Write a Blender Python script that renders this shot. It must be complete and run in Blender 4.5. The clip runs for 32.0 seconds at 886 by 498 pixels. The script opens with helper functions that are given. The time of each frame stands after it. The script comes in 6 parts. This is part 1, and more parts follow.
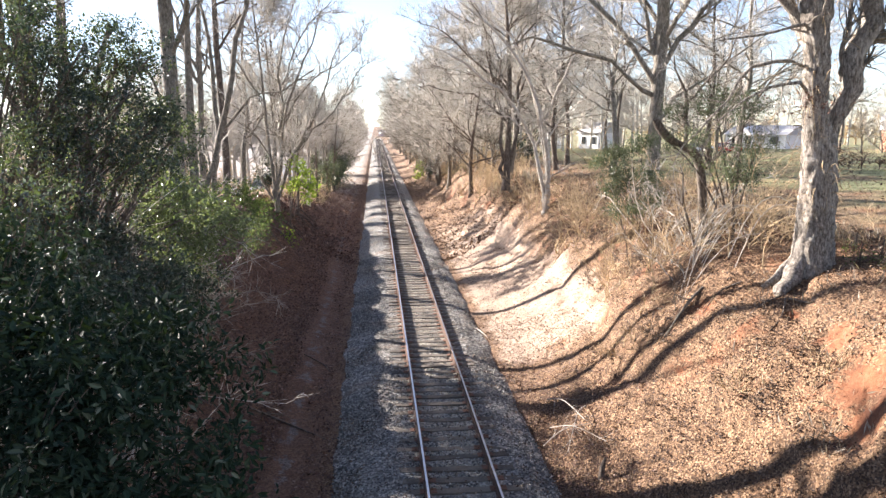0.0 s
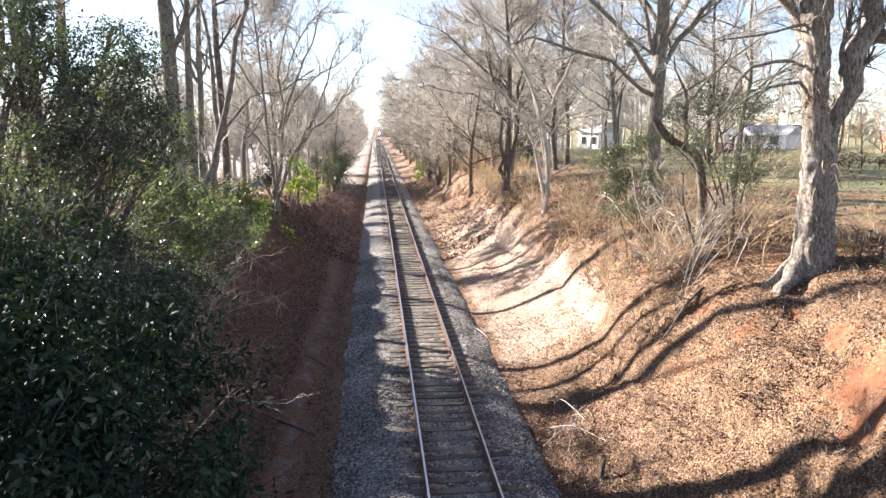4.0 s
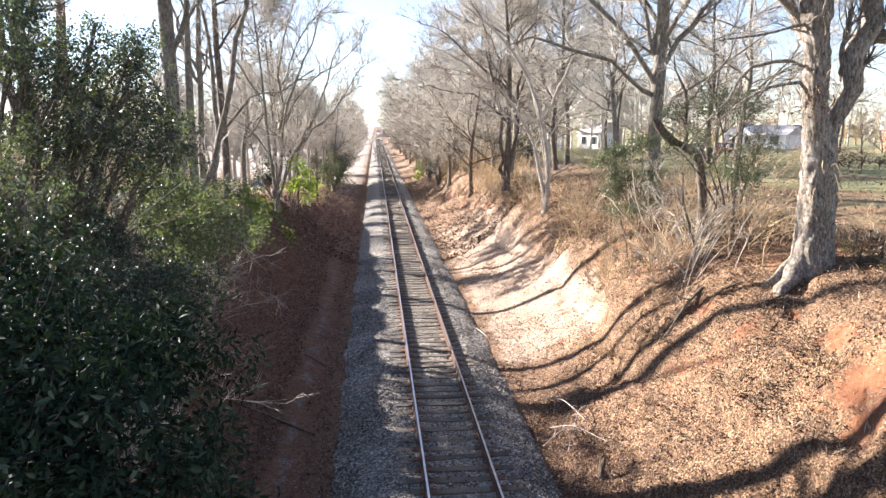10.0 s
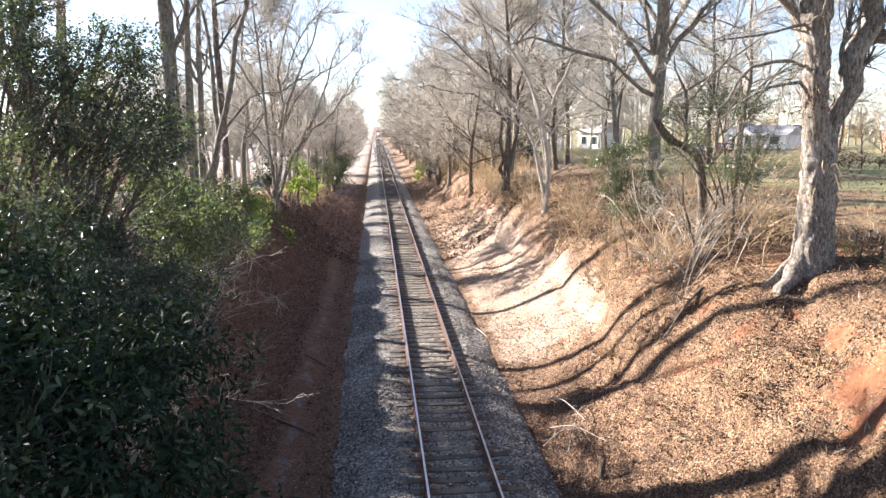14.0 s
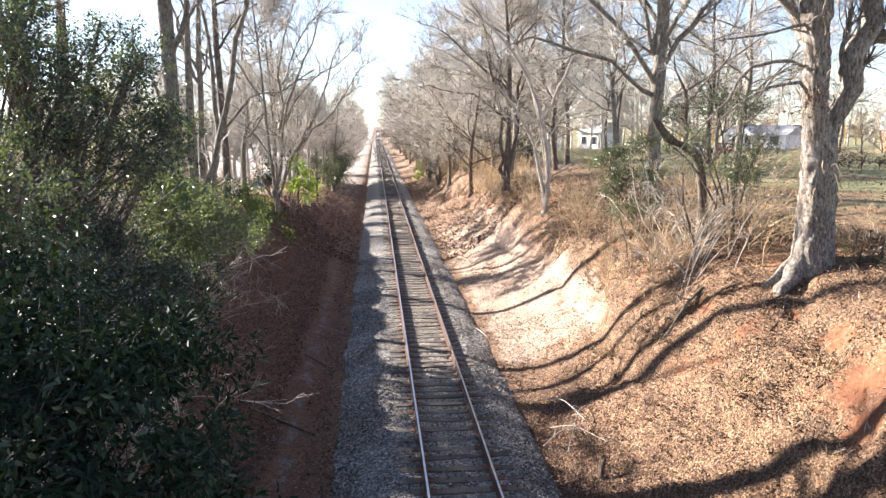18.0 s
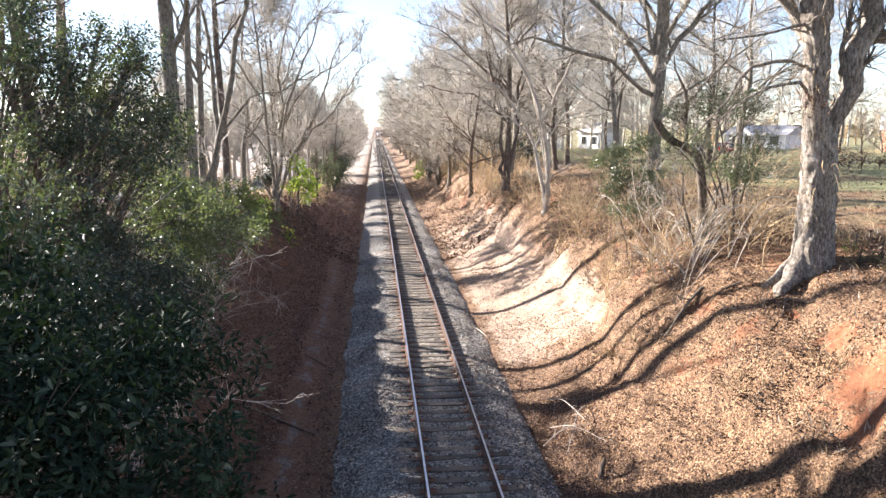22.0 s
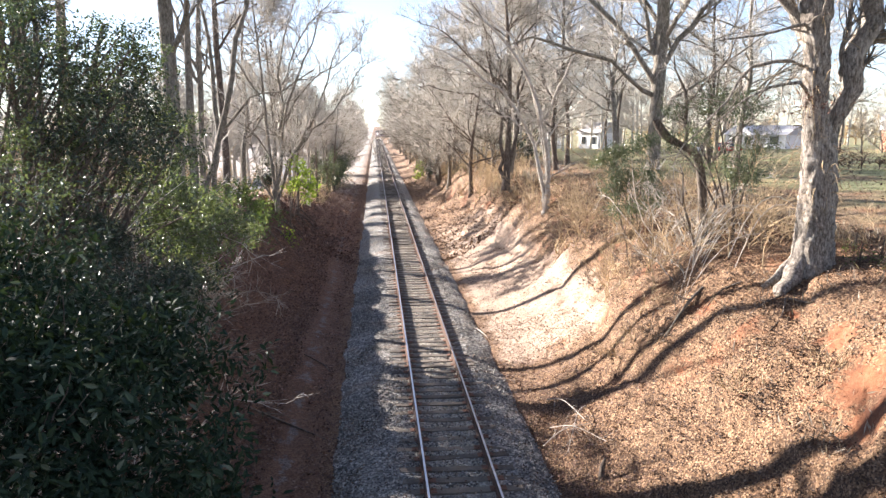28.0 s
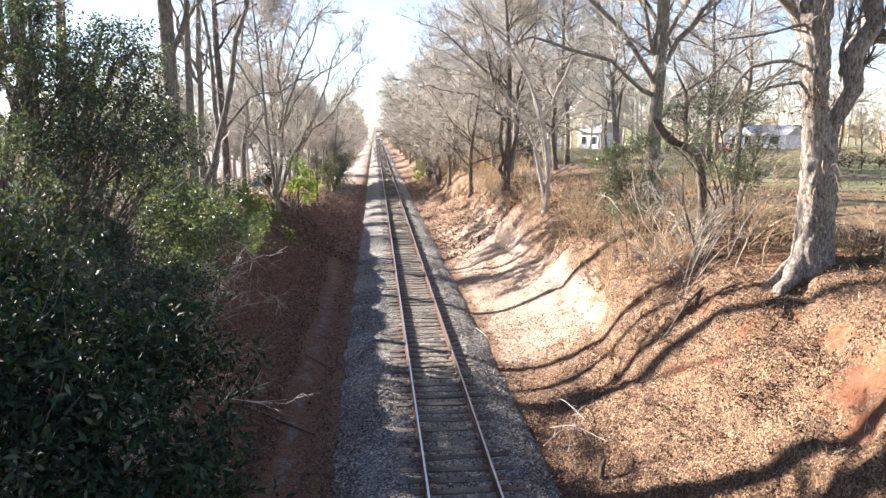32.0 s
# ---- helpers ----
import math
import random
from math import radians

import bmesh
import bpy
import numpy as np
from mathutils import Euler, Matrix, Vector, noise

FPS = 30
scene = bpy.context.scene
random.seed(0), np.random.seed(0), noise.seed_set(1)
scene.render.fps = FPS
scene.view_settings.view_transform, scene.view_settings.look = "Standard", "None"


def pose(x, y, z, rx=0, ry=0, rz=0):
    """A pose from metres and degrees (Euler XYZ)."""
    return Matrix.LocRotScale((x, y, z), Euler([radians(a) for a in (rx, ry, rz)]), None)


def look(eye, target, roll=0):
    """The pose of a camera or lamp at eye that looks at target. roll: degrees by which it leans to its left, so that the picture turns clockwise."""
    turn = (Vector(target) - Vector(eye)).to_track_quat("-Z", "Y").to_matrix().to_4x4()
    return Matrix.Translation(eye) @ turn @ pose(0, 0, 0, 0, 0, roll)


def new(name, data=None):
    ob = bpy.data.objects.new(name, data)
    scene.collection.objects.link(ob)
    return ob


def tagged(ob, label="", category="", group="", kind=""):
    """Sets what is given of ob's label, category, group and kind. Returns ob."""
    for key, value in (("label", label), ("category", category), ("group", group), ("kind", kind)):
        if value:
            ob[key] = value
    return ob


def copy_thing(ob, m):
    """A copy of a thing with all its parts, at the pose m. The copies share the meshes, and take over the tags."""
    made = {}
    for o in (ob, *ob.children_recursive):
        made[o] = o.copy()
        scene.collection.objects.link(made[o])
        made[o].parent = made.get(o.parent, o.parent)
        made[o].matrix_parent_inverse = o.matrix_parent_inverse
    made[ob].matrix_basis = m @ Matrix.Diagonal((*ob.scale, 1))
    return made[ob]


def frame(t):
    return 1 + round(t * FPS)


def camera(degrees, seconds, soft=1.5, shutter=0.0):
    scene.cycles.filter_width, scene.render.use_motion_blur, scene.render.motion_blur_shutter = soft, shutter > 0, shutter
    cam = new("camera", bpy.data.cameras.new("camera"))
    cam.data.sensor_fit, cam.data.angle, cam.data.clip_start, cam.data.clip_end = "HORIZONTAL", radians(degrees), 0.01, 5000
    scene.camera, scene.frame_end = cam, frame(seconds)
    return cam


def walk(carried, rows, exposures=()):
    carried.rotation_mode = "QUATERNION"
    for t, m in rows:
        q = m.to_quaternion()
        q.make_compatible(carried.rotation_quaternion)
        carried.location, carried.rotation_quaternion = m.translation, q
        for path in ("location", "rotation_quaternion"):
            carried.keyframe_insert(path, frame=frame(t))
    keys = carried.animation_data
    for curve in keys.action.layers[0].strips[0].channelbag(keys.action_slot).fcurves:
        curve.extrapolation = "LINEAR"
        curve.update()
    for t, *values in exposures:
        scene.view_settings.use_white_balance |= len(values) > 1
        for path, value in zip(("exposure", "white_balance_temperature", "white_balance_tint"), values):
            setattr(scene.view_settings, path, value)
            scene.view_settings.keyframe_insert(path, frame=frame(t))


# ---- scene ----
# World: y runs along the track away from the bridge, x to the right, z = 0 at the rail heads.
EYE = Vector((0.0, 0.0, 7.5))
cam = camera(64.0, 32.0, soft=1.4)
AIM = look(EYE, EYE + Vector((0.09279, 0.98073, -0.17195)))
walk(cam, [(0, AIM), (32, AIM)], exposures=[(0, 2.2, 6350, 15), (32, 2.2, 6350, 15)])

# ---- light ----
SUN_EL, SUN_AZ = radians(21.0), math.atan2(-0.80, 0.60)      # azimuth from +y towards +x
to_sun = Vector((math.sin(SUN_AZ) * math.cos(SUN_EL), math.cos(SUN_AZ) * math.cos(SUN_EL), math.sin(SUN_EL)))
world = bpy.data.worlds.new("sky")
scene.world = world
world.use_nodes = True
wn = world.node_tree.nodes
sky = wn.new("ShaderNodeTexSky")
sky.sky_type, sky.sun_disc = "NISHITA", False
sky.sun_elevation, sky.sun_rotation = SUN_EL, SUN_AZ
sky.air_density, sky.dust_density, sky.ozone_density = 0.9, 0.0, 3.0
wn["Background"].inputs["Strength"].default_value = 0.057
pale_sky = wn.new("ShaderNodeHueSaturation")
pale_sky.inputs["Saturation"].default_value = 0.75
pale_sky.inputs["Hue"].default_value = 0.506
world.node_tree.links.new(sky.outputs[0], pale_sky.inputs["Color"])
world.node_tree.links.new(pale_sky.outputs[0], wn["Background"].inputs["Color"])
sun = new("sun", bpy.data.lights.new("sun", "SUN"))
sun.data.energy, sun.data.angle, sun.data.color = 5.0, radians(0.6), (1.0, 0.92, 0.82)
sun.matrix_world = look(to_sun * 50, (0, 0, 0))


# ---- the lie of the land ----
def smooth(a, b, t):
    t = np.clip((t - a) / (b - a), 0, 1)
    return t * t * (3 - 2 * t)


RIGHT_X = [3.4, 4.4, 5.2, 6.0, 7.1, 7.5, 8.4, 9.5, 10.3, 12.0, 16.0, 45.0, 120.0]
RIGHT_Z = [-0.55, -0.34, -0.06, 0.36, 1.12, 1.8, 2.9, 3.65, 4.1, 4.5, 4.8, 5.0, 5.2]
LEFT_X = [-60.0, -16.0, -10.0, -8.2, -7.2, -6.2, -5.2, -4.2, -3.2, -2.2, -1.0]
LEFT_Z = [4.7, 4.3, 4.1, 3.7, 3.2, 2.3, 1.2, 0.3, -0.25, -0.5, -0.62]


SCARPS = ((8.75, 11.5, 0.95), (8.35, 10.8, 0.65), (9.25, 13.0, 0.5), (7.15, 21.1, 0.42), (8.15, 16.55, 0.4), (7.35, 25.9, 0.4), (7.2, 15.6, 0.22), (9.25, 14.6, 0.2), (7.4, 38.0, 0.7), (8.0, 48.0, 1.4), (7.9, 60.0, 1.6), (7.2, 67.0, 1.2))

HOLLOWS = ((8.1, 18.2, 0.75, 0.35), (7.5, 26.9, 0.6, 0.3), (8.4, 32.5, 0.8, 0.3), (8.0, 12.6, 0.6, 0.25), (8.3, 22.8, 0.7, 0.35), (8.2, 29.6, 0.6, 0.3))


def swell(x, y):
    """Soft unevenness of the earth."""
    return (np.sin(x * 0.9 + 1.7 * np.sin(y * 0.31)) * np.sin(y * 0.7 + 0.8) * 0.5 + np.sin(x * 2.3 + y * 1.1) * np.sin(y * 1.9 - x * 0.7) * 0.25
            + np.sin(x * 5.1 - y * 2.7 + 2 * np.sin(y * 1.3)) * np.sin(y * 4.3 + x * 1.9) * 0.12)


def height(x, y):
    x, y = np.asarray(x, dtype=float), np.asarray(y, dtype=float)
    fade = 1 - 0.28 * smooth(40, 110, y) - 0.45 * smooth(110, 260, y)
    wob = 0.35 * np.sin(y * 0.23 + 0.6) + 0.2 * np.sin(y * 0.61)
    xr = x - wob * smooth(4.5, 6.5, x)
    zr = np.interp(xr, RIGHT_X, RIGHT_Z)
    zr = np.where(zr > -0.4, -0.4 + (zr + 0.4) * fade, zr)
    shift = 2.3 * smooth(26, 62, y)
    zl = np.interp(x - shift * smooth(-0.8, -2.5, x) - 0.25 * np.sin(y * 0.37), LEFT_X, LEFT_Z)
    low = 1 - 0.105 * smooth(29, 40, y) - 0.52 * smooth(38, 66, y) - 0.40 * smooth(64, 100, y)
    zl = np.where(zl > -0.4, -0.4 + (zl + 0.4) * low, zl)
    z = np.where(x > 1, zr, zl)
    rough = smooth(0.0, 1.2, np.minimum(np.abs(x - 1.735) - 2.2, 3))
    slope = smooth(5, 6.5, x) * (1 - smooth(9.5, 11, x)) + smooth(-4, -5, x) * (1 - smooth(-7.5, -9, x))
    fine = np.sin(x * 11.3 + 3 * np.sin(y * 2.1)) * np.sin(y * 9.1 + 2 * np.sin(x * 3.3)) + 0.6 * np.sin(x * 23 - y * 17) * np.sin(y * 21 + x * 9)
    gully = np.abs(np.sin(y * 0.55 + 0.8 * np.sin(x * 0.9) + 1.3 * np.sin(y * 0.17))) ** 0.5 - 0.7
    for cx, cy, cr in SCARPS:
        z = z - 0.5 * cr * np.exp(-(((x - cx + 0.35 * cr) / (0.6 * cr)) ** 2 + ((y - cy) / (0.9 * cr)) ** 2))
    # washed-out hollows in the slope
    for cx, cy, cr, deep in HOLLOWS:
        z = z - deep * np.exp(-(((x - cx) / cr) ** 2 + ((y - cy) / (0.8 * cr)) ** 2))
    return z + (swell(x, y) * (0.06 + 0.20 * slope) + 0.028 * fine + 0.30 * gully * slope) * rough


# ---- materials ----
def material(name):
    m = bpy.data.materials.new(name)
    m.use_nodes = True
    return m, m.node_tree.nodes, m.node_tree.links, m.node_tree.nodes["Principled BSDF"]


def noise_tex(n, l, scale, detail=4.0, rough=0.6, vec=None):
    t = n.new("ShaderNodeTexNoise")
    t.inputs["Scale"].default_value, t.inputs["Detail"].default_value, t.inputs["Roughness"].default_value = scale, detail, rough
    if vec:
        l.new(vec, t.inputs["Vector"])
    return t.outputs["Fac"]


def ramp(n, l, fac, stops):
    r = n.new("ShaderNodeValToRGB")
    while len(r.color_ramp.elements) < len(stops):
        r.color_ramp.elements.new(0.5)
    for e, (p, c) in zip(r.color_ramp.elements, stops):
        e.position, e.color = p, (*c, 1) if len(c) == 3 else c
    l.new(fac, r.inputs["Fac"])
    return r.outputs["Color"]


def mixed(n, l, fac, a, b, mode="MIX"):
    m = n.new("ShaderNodeMix")
    m.data_type, m.blend_type = "RGBA", mode
    for sock, v in ((m.inputs["Factor"], fac), (m.inputs["A"], a), (m.inputs["B"], b)):
        if isinstance(v, (int, float)):
            sock.default_value = v
        elif isinstance(v, tuple):
            sock.default_value = (*v, 1)
        else:
            l.new(v, sock)
    return m.outputs["Result"]


def bump(n, l, bsdf, height, strength, dist=0.02):
    b = n.new("ShaderNodeBump")
    b.inputs["Strength"].default_value, b.inputs["Distance"].default_value = strength, dist
    l.new(height, b.inputs["Height"])
    l.new(b.outputs["Normal"], bsdf.inputs["Normal"])


def grey(v):
    return (v, v, v)


def place(n):
    return n.new("ShaderNodeNewGeometry").outputs["Position"]


def island(n):
    return n.new("ShaderNodeNewGeometry").outputs["Random Per Island"]


def varied(name, dark, light, scale=8.0, rough=0.8, bump_by=0.4, bump_dist=0.02, fine=60.0, per_object=0.0, metal=0.0):
    """A surface with a coarse tone, a fine grain and relief."""
    m, n, l, b = material(name)
    co = n.new("ShaderNodeTexCoord").outputs["Object"]
    coarse, grain = noise_tex(n, l, scale, 5, 0.6, co), noise_tex(n, l, fine, 3, 0.7, co)
    f = mixed(n, l, 0.45, coarse, grain)
    col = ramp(n, l, f, [(0.30, dark), (0.68, light)])
    if per_object:
        info = n.new("ShaderNodeObjectInfo").outputs["Random"]
        col = mixed(n, l, 1.0, col, ramp(n, l, info, [(0, grey(1 - per_object)), (1, grey(1.0))]), "MULTIPLY")
    l.new(col, b.inputs["Base Color"])
    b.inputs["Roughness"].default_value, b.inputs["Metallic"].default_value = rough, metal
    bump(n, l, b, f, bump_by, bump_dist)
    return m


def leaf_material(name, stops, rough=0.35, through_it=0.35, glow_tint=(0.25, 0.40, 0.03), gloss=0.5, patchy=0.0):
    m, n, l, b = material(name)
    # each branch has a tone of its own
    tone = ramp(n, l, n.new("ShaderNodeObjectInfo").outputs["Random"], [(0.0, grey(0.62)), (1.0, grey(1.0))])
    col = mixed(n, l, 1.0, ramp(n, l, island(n), stops), tone, "MULTIPLY")
    if patchy:
        col = mixed(n, l, patchy, col, ramp(n, l, noise_tex(n, l, 0.9, 5, 0.65, place(n)), [(0.36, (0.36, 0.30, 0.26)), (0.62, (1.0, 1.0, 1.0))]), "MULTIPLY")
        col = mixed(n, l, patchy, col, ramp(n, l, noise_tex(n, l, 5.5, 4, 0.7, place(n)), [(0.38, (0.40, 0.34, 0.31)), (0.57, (1.0, 1.0, 1.0))]), "MULTIPLY")
    l.new(col, b.inputs["Base Color"])
    b.inputs["Roughness"].default_value, b.inputs["Specular IOR Level"].default_value = rough, gloss
    tr = n.new("ShaderNodeBsdfTranslucent")
    l.new(mixed(n, l, 0.5, col, mixed(n, l, 1.0, glow_tint, tone, "MULTIPLY")), tr.inputs["Color"])
    mx = n.new("ShaderNodeMixShader")
    mx.inputs[0].default_value = through_it
    l.new(b.outputs[0], mx.inputs[1])
    l.new(tr.outputs[0], mx.inputs[2])
    l.new(mx.outputs[0], n["Material Output"].inputs["Surface"])
    return m


def ground_material():
    m, n, l, b = material("ground_litter")
    pos = place(n)
    sep = n.new("ShaderNodeSeparateXYZ")
    l.new(pos, sep.inputs[0])
    vor = n.new("ShaderNodeTexVoronoi")
    vor.inputs["Scale"].default_value = 30.0
    l.new(pos, vor.inputs["Vector"])
    leaf = ramp(n, l, vor.outputs["Color"], [(0.1, (0.06, 0.032, 0.019)), (0.4, (0.15, 0.083, 0.043)), (0.7, (0.30, 0.178, 0.093)), (0.95, (0.47, 0.315, 0.19))])
    clay = ramp(n, l, noise_tex(n, l, 3.0, 6, 0.65, pos), [(0.3, (0.11, 0.032, 0.013)), (0.5, (0.24, 0.085, 0.033)), (0.7, (0.33, 0.14, 0.065))])
    # bare clay shows most on the steep upper slope
    band = n.new("ShaderNodeMapRange")
    band.interpolation_type = "SMOOTHSTEP"
    for key, v in zip(("From Min", "From Max", "To Min", "To Max"), (6.0, 8.2, -0.06, 0.015)):
        band.inputs[key].default_value = v
    l.new(sep.outputs["X"], band.inputs["Value"])
    shifted = n.new("ShaderNodeMath")
    l.new(noise_tex(n, l, 0.6, 5, 0.65, pos), shifted.inputs[0])
    l.new(band.outputs[0], shifted.inputs[1])
    bare = ramp(n, l, shifted.outputs[0], [(0.57, grey(0)), (0.68, grey(0.85))])
    # scarps of fresh red clay
    for cx, cy, cr in SCARPS:
        off = n.new("ShaderNodeVectorMath")
        off.operation = "SUBTRACT"
        l.new(pos, off.inputs[0])
        off.inputs[1].default_value = (cx, cy, float(height(cx, cy)))
        far = n.new("ShaderNodeVectorMath")
        far.operation = "LENGTH"
        l.new(off.outputs[0], far.inputs[0])
        rag = n.new("ShaderNodeMath")
        rag.operation = "MULTIPLY_ADD"
        l.new(noise_tex(n, l, 4.0, 5, 0.7, pos), rag.inputs[0])
        rag.inputs[1].default_value = 2.6 * cr
        l.new(far.outputs["Value"], rag.inputs[2])
        ring = n.new("ShaderNodeMapRange")
        for key, v in zip(("From Min", "From Max", "To Min", "To Max"), (1.72 * cr, 2.2 * cr, 0.9, 0.0)):
            ring.inputs[key].default_value = v
        l.new(rag.outputs[0], ring.inputs["Value"])
        most = n.new("ShaderNodeMath")
        most.operation = "MAXIMUM"
        l.new(bare, most.inputs[0])
        l.new(ring.outputs[0], most.inputs[1])
        bare = most.outputs[0]
    col = mixed(n, l, bare, leaf, clay)
    # washed pale earth along the foot of the slope, widened to paint in sunlight
    foot = n.new("ShaderNodeMapRange")
    foot.interpolation_type = "SMOOTHSTEP"
    for key, v in zip(("From Min", "From Max", "To Min", "To Max"), (6.9, 9.0, 0.2, -0.3)):
        foot.inputs[key].default_value = v
    l.new(sep.outputs["X"], foot.inputs["Value"])
    beyond = n.new("ShaderNodeMapRange")
    for key, v in zip(("From Min", "From Max", "To Min", "To Max"), (19.0, 23.0, -0.5, 0.0)):
        beyond.inputs[key].default_value = v
    l.new(sep.outputs["Y"], beyond.inputs["Value"])
    east = n.new("ShaderNodeMapRange")
    for key, v in zip(("From Min", "From Max", "To Min", "To Max"), (3.5, 4.6, -0.6, 0.0)):
        east.inputs[key].default_value = v
    l.new(sep.outputs["X"], east.inputs["Value"])
    sunlit_wash = noise_tex(n, l, 0.9, 5, 0.7, pos)
    ends = n.new("ShaderNodeMapRange")
    for key, v in zip(("From Min", "From Max", "To Min", "To Max"), (40.0, 60.0, 0.0, -0.35)):
        ends.inputs[key].default_value = v
    l.new(sep.outputs["Y"], ends.inputs["Value"])
    for sock in (foot.outputs[0], beyond.outputs[0], east.outputs[0], ends.outputs[0]):
        add = n.new("ShaderNodeMath")
        l.new(sunlit_wash, add.inputs[0])
        l.new(sock, add.inputs[1])
        sunlit_wash = add.outputs[0]
    pale = ramp(n, l, noise_tex(n, l, 14.0, 5, 0.7, pos), [(0.3, (0.32, 0.205, 0.135)), (0.6, (0.60, 0.475, 0.37))])
    col = mixed(n, l, ramp(n, l, sunlit_wash, [(0.46, grey(0)), (0.66, grey(0.72))]), col, pale)
    grass = ramp(n, l, noise_tex(n, l, 5.0, 5, 0.7, pos), [(0.3, (0.11, 0.13, 0.04)), (0.5, (0.24, 0.25, 0.10)), (0.7, (0.46, 0.40, 0.25))])
    # lawn begins some metres behind the lip of the cutting
    edge = n.new("ShaderNodeMapRange")
    edge.inputs["From Min"].default_value, edge.inputs["From Max"].default_value = 13.0, 19.0
    l.new(sep.outputs["X"], edge.inputs["Value"])
    patch = n.new("ShaderNodeMath")
    patch.operation = "MULTIPLY"
    l.new(edge.outputs[0], patch.inputs[0])
    l.new(ramp(n, l, noise_tex(n, l, 0.25, 4, 0.6, pos), [(0.35, grey(0.1)), (0.55, grey(1))]), patch.inputs[1])
    col = mixed(n, l, patch.outputs[0], col, grass)
    col = mixed(n, l, 0.8, col, ramp(n, l, noise_tex(n, l, 1.3, 4, 0.6, pos), [(0.3, grey(0.62)), (0.6, grey(1.0))]), "MULTIPLY")
    # grey gravel strip beside the ballast
    strip = n.new("ShaderNodeMath")
    strip.operation = "ADD"
    l.new(sep.outputs["X"], strip.inputs[0])
    strip.inputs[1].default_value = 2.3
    width = n.new("ShaderNodeMath")
    width.operation = "ABSOLUTE"
    l.new(strip.outputs[0], width.inputs[0])
    edge2 = n.new("ShaderNodeMath")
    edge2.operation = "MULTIPLY_ADD"
    l.new(noise_tex(n, l, 2.0, 5, 0.7, pos), edge2.inputs[0])
    edge2.inputs[1].default_value = 1.9
    l.new(width.outputs[0], edge2.inputs[2])
    gravel = ramp(n, l, edge2.outputs[0], [(0.86, grey(0.6)), (1.0, grey(0))])
    stone = ramp(n, l, vor.outputs["Color"], [(0.1, (0.07, 0.07, 0.072)), (0.9, (0.26, 0.25, 0.245))])
    # redder soil on the opposite bank
    red = n.new("ShaderNodeMapRange")
    for key, v in zip(("From Min", "From Max", "To Min", "To Max"), (-1.6, -0.9, 0.62, 0.0)):
        red.inputs[key].default_value = v
    l.new(sep.outputs["X"], red.inputs["Value"])
    soil = ramp(n, l, noise_tex(n, l, 6.0, 5, 0.7, pos), [(0.3, (0.05, 0.022, 0.015)), (0.7, (0.15, 0.07, 0.045))])
    near = n.new("ShaderNodeMapRange")
    for key, v in zip(("From Min", "From Max", "To Min", "To Max"), (62.0, 85.0, 1.0, 0.0)):
        near.inputs[key].default_value = v
    l.new(sep.outputs["Y"], near.inputs["Value"])
    lip = n.new("ShaderNodeMapRange")
    for key, v in zip(("From Min", "From Max", "To Min", "To Max"), (-9.5, -7.0, 0.0, 1.0)):
        lip.inputs[key].default_value = v
    l.new(sep.outputs["X"], lip.inputs["Value"])
    slope_red = n.new("ShaderNodeMath")
    slope_red.operation = "MULTIPLY"
    l.new(red.outputs[0], slope_red.inputs[0])
    l.new(lip.outputs[0], slope_red.inputs[1])
    both = n.new("ShaderNodeMath")
    both.operation = "MULTIPLY"
    l.new(slope_red.outputs[0], both.inputs[0])
    l.new(near.outputs[0], both.inputs[1])
    col = mixed(n, l, both.outputs[0], col, soil)
    col = mixed(n, l, gravel, col, stone)
    # pale worn ground by the far crossing
    far_x = n.new("ShaderNodeMapRange")
    for key, v in zip(("From Min", "From Max", "To Min", "To Max"), (-3.2, -1.6, 1.0, 0.0)):
        far_x.inputs[key].default_value = v
    l.new(sep.outputs["X"], far_x.inputs["Value"])
    far_y = n.new("ShaderNodeMapRange")
    for key, v in zip(("From Min", "From Max", "To Min", "To Max"), (72.0, 98.0, 0.0, 0.85)):
        far_y.inputs[key].default_value = v
    l.new(sep.outputs["Y"], far_y.inputs["Value"])
    far_both = n.new("ShaderNodeMath")
    far_both.operation = "MULTIPLY"
    l.new(far_x.outputs[0], far_both.inputs[0])
    l.new(far_y.outputs[0], far_both.inputs[1])
    col = mixed(n, l, far_both.outputs[0], col, ramp(n, l, noise_tex(n, l, 0.7, 4, 0.6, pos), [(0.3, (0.34, 0.30, 0.26)), (0.7, (0.55, 0.50, 0.45))]))
    l.new(col, b.inputs["Base Color"])
    b.inputs["Roughness"].default_value = 0.9
    crumble = noise_tex(n, l, 9.0, 8, 0.75, pos)
    bump(n, l, b, mixed(n, l, bare, mixed(n, l, 0.6, vor.outputs["Distance"], noise_tex(n, l, 45.0, 4, 0.7, pos)), crumble), 1.0, 0.04)
    return m


